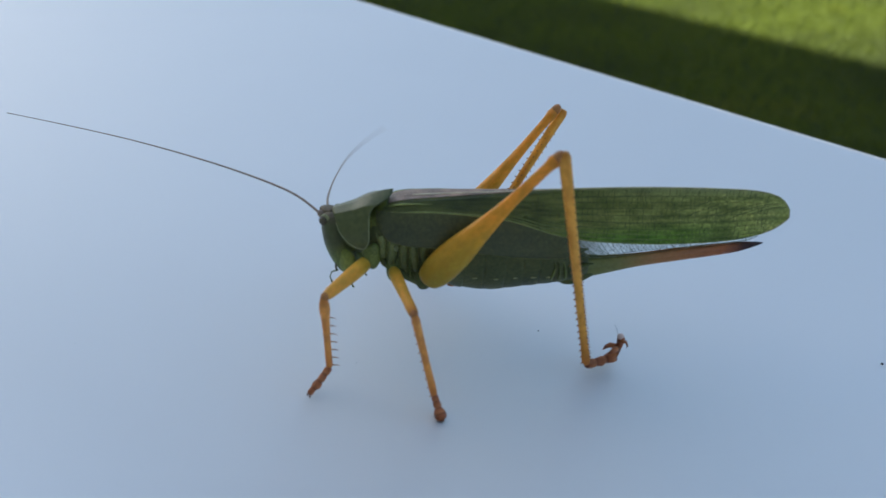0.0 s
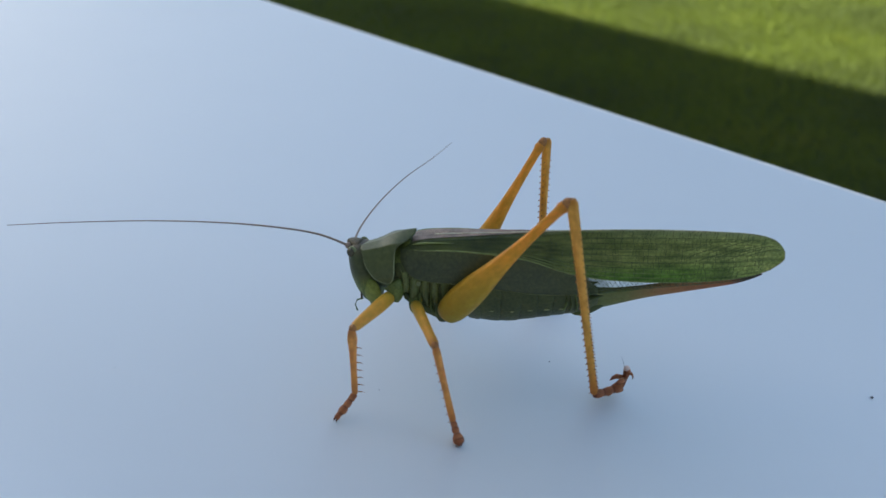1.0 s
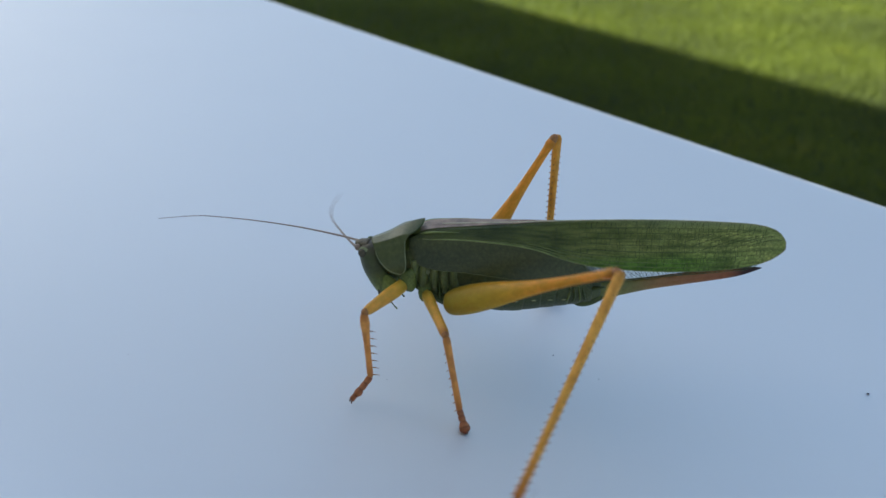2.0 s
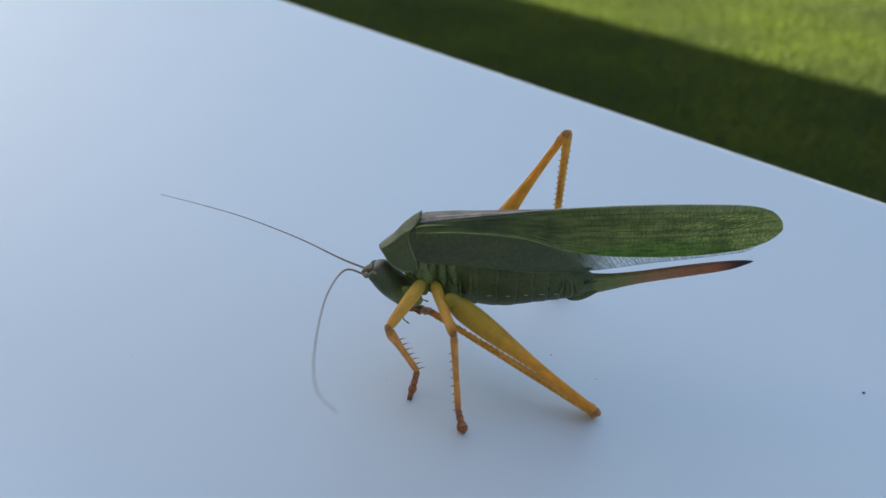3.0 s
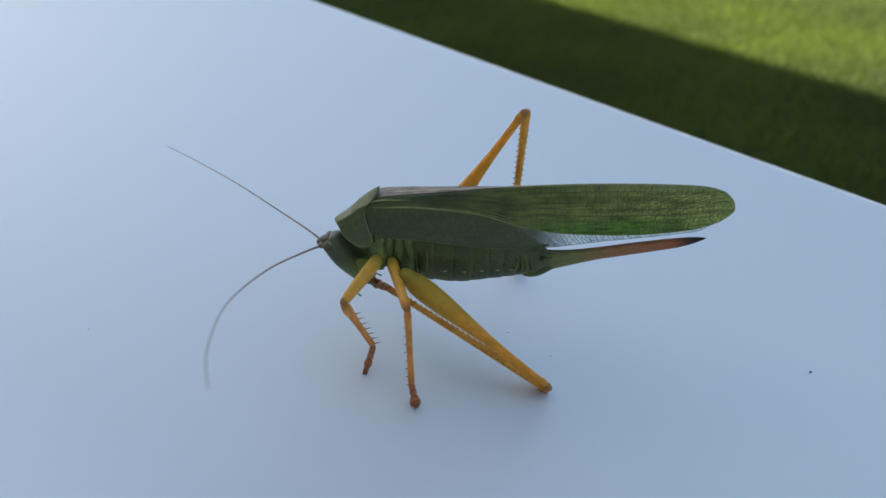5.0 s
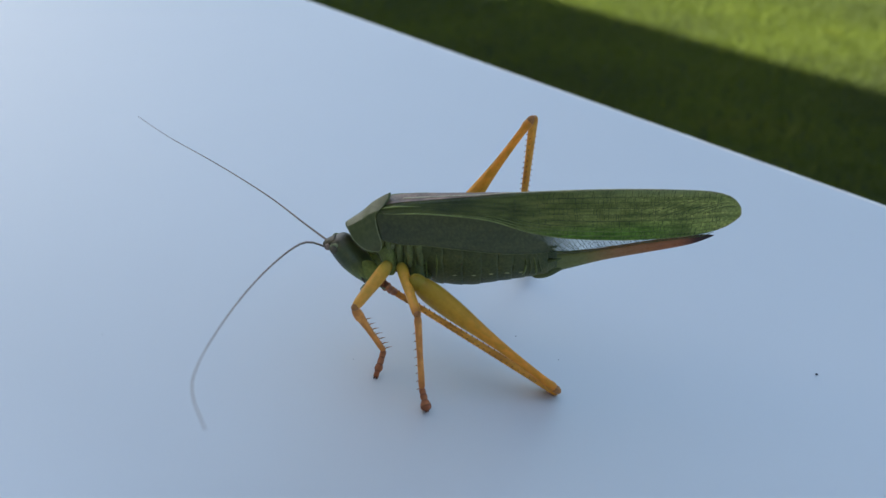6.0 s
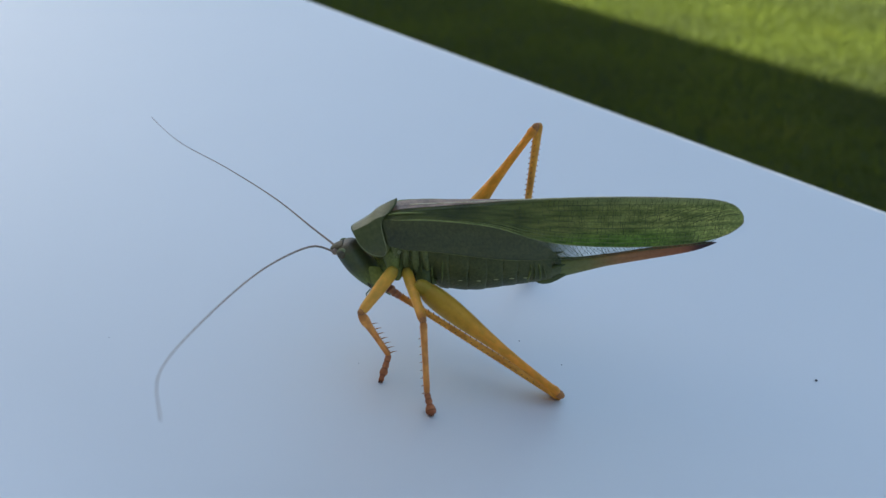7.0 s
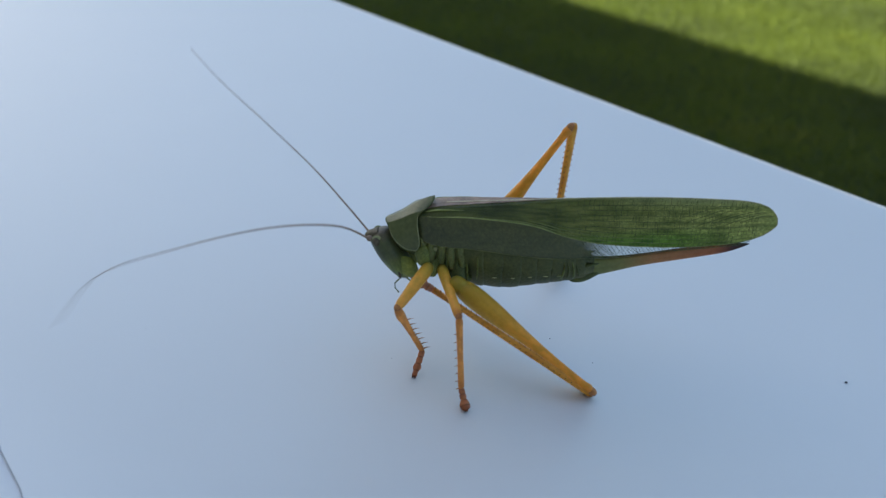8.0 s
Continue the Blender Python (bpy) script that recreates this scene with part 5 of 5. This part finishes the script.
def blend(rows, t):
    """Where the pivot stands at t, and the turn."""
    ts = [r[0] for r in rows]
    return ((float(np.interp(t, ts, [r[1][0] for r in rows])), float(np.interp(t, ts, [r[1][1] for r in rows]))), float(np.interp(t, ts, [r[2] for r in rows])))


def move_leg(key, rows):
    thigh, shin, foot = LEGS[key]
    reach = {"hind": (20.1, 24.8), "middle": (8.2, 8.8), "front": (7.1, 8.6)}[key[1]]
    a, b, c = [], [], []
    for t, hip, knee, ankle, toe in rows:
        roll = min(1.0, max(0.0, (t - 1.8) / 0.8)) if key == ("near", "hind") else 0.0
        hip, knee, ankle, toe = (Vector(v) for v in (hip, knee, ankle, toe))
        d = (knee - hip).normalized()
        e = (ankle - knee).normalized()
        up = -e if abs(e.dot(d)) < 0.98 else Vector((0, 0, 1))
        top = aimed(knee - d * reach[0], knee, up)
        root = knee + d * (0.6 if key[1] == "hind" else 0.1)
        if key[1] == "hind":
            # folded, the shin lies against the under side of the thigh
            root += (e - d * e.dot(d)).normalized() * 1.16 * min(1.0, max(0.0, (-e.dot(d) - 0.7) / 0.25))
        e = (ankle - root).normalized()
        low = aimed(root, root + e, d)
        end = root + e * reach[1]
        tip = aimed(end, toe, (0, 0.86 * roll, 1 - 1.5 * roll))
        inv = top.inverted()
        a.append((t, top))
        b.append((t, inv @ low))
        c.append((t, inv @ tip))
    walk(thigh, a)
    walk(shin, b)
    walk(foot, c)


def feeler_points(spots):
    """Points at even steps along the smooth line from the socket through the spots."""
    fine = [Vector(p) for p in smooth_rows([(0, 0, 0)] + spots, 14)]
    out, k, left = [fine[0]], 1, FEELER / PIECES
    here = fine[0]
    while len(out) <= PIECES:
        if k < len(fine):
            gap = (fine[k] - here).length
            if gap < left:
                left -= gap
                here = fine[k]
                k += 1
                continue
            here = here + (fine[k] - here).normalized() * left
        else:
            here = here + (fine[-1] - fine[-2]).normalized() * left
        out.append(here)
        left = FEELER / PIECES
    return out


def move_feeler(side, rows):
    chain = ANTENNAE[side]
    tracks = [[] for _ in chain]
    for t, *spots in rows:
        base = head_pose(t) @ (Vector((-12.6, (-0.75, 0.75)[side], 16.05)) * MM) / MM
        pts = [base + p for p in feeler_points([spots[k:k + 3] for k in range(0, 15, 3)])]
        first = None
        for k in range(PIECES):
            m = aimed(pts[k], pts[k + 1])
            if k == 0:
                first = m.inverted()
                tracks[0].append((t, m))
            else:
                tracks[k].append((t, first @ m))
    for ob, rows_ in zip(chain, tracks):
        walk(ob, rows_)


def motions():
    walk(thorax_ob, [(t, turned(REAR, p, d)) for t, p, d in BODY_ROWS])
    for w in wings:
        walk(w, [(t, turned(REAR, (p[0] - 0.25 * d, p[1]), d * 1.3)) for t, p, d in BODY_ROWS])
    walk(pronotum_ob, [(t, turned(REAR, p, d)) for t, p, d in PRONOTUM_ROWS])
    walk(head_ob, [(t, head_pose(t)) for t, _, _ in HEAD_ROWS])
    waist = Matrix.Translation((-1 * MM, 0, 13 * MM))
    walk(abdomen_ob, [(t, turned(REAR, *blend(BODY_ROWS, t)) @ waist @ pose(-a * MM, 0, -z * MM, 0, -d, 0) @ waist.inverted()) for t, d, a, z in ABDOMEN_ROWS])
    move_leg(("near", "front"), [
        (0, (-7.4, -2.6, 11.2), (-11.3, -8.5, 10.8), (-11.5, -8.9, 1.9), (-13.4, -10.8, 0.4)),
        (1.2, (-7.4, -2.6, 11.2), (-11.3, -8.5, 10.8), (-11.5, -8.9, 1.9), (-13.4, -10.8, 0.4)),
        (1.5, (-7.4, -2.6, 11.2), (-12.3, -7.4, 11.1), (-13.0, -7.2, 3.1), (-16.0, -7.4, 0.6)),
        (1.7, (-7.4, -2.6, 11.2), (-12.0, -7.8, 11.0), (-12.3, -7.8, 2.4), (-14.2, -8.4, 0.4)),
        (2.2, (-6.4, -2.6, 12.0), (-10.4, -8.4, 11.5), (-9.5, -8.5, 3.6), (-10.6, -9.6, 1.8)),
        (2.8, (-4.4, -2.6, 12.6), (-8.4, -8.5, 9.8), (-5.5, -6.5, 2.45), (-6.0, -8.6, 0.4)),
        (8, (-4.4, -2.6, 12.6), (-8.3, -8.5, 9.8), (-5.45, -6.5, 2.45), (-6.0, -8.6, 0.4))])
    move_leg(("near", "middle"), [
        (0, (-4.8, -2.8, 10.2), (-2.4, -10.7, 10.1), (-0.6, -13.0, 1.9), (0.05, -14.6, 0.4)),
        (1.7, (-4.8, -2.8, 10.2), (-2.5, -10.7, 10.1), (-0.6, -13.0, 1.9), (0.05, -14.6, 0.4)),
        (2.8, (-3.3, -2.8, 12.0), (-1.1, -10.5, 10.4), (-0.5, -13.0, 1.9), (0.05, -14.6, 0.4)),
        (8, (-3.3, -2.8, 12.0), (-1.15, -10.5, 10.3), (-0.5, -13.0, 1.9), (0.05, -14.6, 0.4))])
    move_leg(("near", "hind"), [
        (0, (-1.0, -4.0, 9.8), (11.2, -7.0, 24.9), (15.7, -7.4, 0.6), (20.3, -5.6, 0.6)),
        (0.5, (-1.0, -4.0, 9.8), (10.8, -6.8, 24.8), (15.7, -7.4, 0.6), (20.3, -5.6, 0.6)),
        (1.5, (-1.0, -4.0, 9.8), (10.8, -6.8, 24.8), (15.7, -7.4, 0.6), (20.3, -5.6, 0.6)),
        (1.7, (-1.0, -4.0, 9.8), (10.9, -6.9, 24.8), (16.1, -7.0, 1.8), (21.0, -5.0, 1.2)),
        (2.0, (-1.2, -5.0, 10.8), (15.0, -11.0, 18.5), (6.0, -24.0, 4.0), (5.0, -27.0, 2.0)),
        (2.3, (-1.1, -5.2, 11.6), (16.5, -13.2, 6.5), (-5.0, -12.0, 12.0), (-8.5, -12.0, 12.5)),
        (2.6, (-2.4, -5.2, 12.2), (15.2, -12.6, 1.8), (-3.0, -1.0, 5.6), (-6.0, -1.0, 7.0)),
        (2.8, (-2.4, -5.2, 12.2), (15.0, -12.4, 1.4), (-2.5, 1.6, 4.1), (-5.6, -0.4, 6.9)),
        (3.5, (-2.4, -5.2, 12.2), (14.9, -12.4, 1.3), (-2.5, 1.8, 4.0), (-5.5, -0.4, 6.9)),
        (4.6, (-2.4, -5.2, 12.2), (14.9, -12.3, 1.3), (-2.7, 1.8, 4.1), (-5.6, -0.4, 7.1)),
        (6.5, (-2.4, -5.2, 12.2), (15.0, -12.1, 1.3), (-3.3, 1.8, 4.4), (-5.9, -0.4, 8.1)),
        (8, (-2.4, -5.2, 12.2), (15.0, -12.0, 1.3), (-3.6, 1.8, 5.2), (-5.9, -0.4, 8.2))])
    move_leg(("far", "hind"), [
        (0, (1.0, 4.4, 10.0), (13.2, 9.0, 23.3), (1.7, 6.5, 2.4), (1.2, 8.2, 6.4)),
        (0.25, (1.0, 4.4, 10.0), (11.4, 9.0, 24.4), (6.5, 9.0, 1.6), (9.5, 11.0, 0.6)),
        (0.5, (1.0, 4.4, 10.0), (10.1, 9.0, 25.0), (11.2, 11.2, 1.0), (14.5, 13.5, 0.6)),
        (1.7, (1.0, 4.4, 10.0), (10.1, 9.0, 25.0), (11.2, 11.2, 1.0), (14.5, 13.5, 0.6)),
        (2.8, (1.6, 4.4, 11.8), (12.2, 9.0, 26.0), (12.2, 13.0, 2.3), (15.0, 15.5, 0.6)),
        (8, (1.6, 4.4, 11.8), (12.2, 9.0, 26.0), (12.2, 13.0, 2.3), (15.0, 15.5, 0.6))])
    move_leg(("far", "middle"), [
        (0, (-4.8, 2.8, 10.2), (-2.4, 10.7, 10.3), (-0.6, 13.0, 1.9), (0.05, 14.8, 0.4)),
        (8, (-3.6, 2.8, 12.0), (-1.6, 10.7, 10.6), (-0.5, 13.0, 1.9), (0.05, 14.8, 0.4))])
    move_leg(("far", "front"), [
        (0, (-7.4, 2.6, 11.2), (-7.2, 9.4, 11.4), (-4.8, 13.2, 3.2), (-5.6, 15.8, 0.4)),
        (8, (-5.0, 2.6, 12.6), (-5.4, 9.4, 12.4), (-4.4, 13.2, 3.4), (-5.6, 15.8, 0.4))])
    walk(HIPS[0], [(t, pose(x * MM, 0, 0)) for t, x in ((0, 1.4), (1.7, 1.4), (2.6, 0.0), (8, 0.0))])
    move_feeler(0, NEAR_FEELER)
    move_feeler(1, FAR_FEELER)


motions()
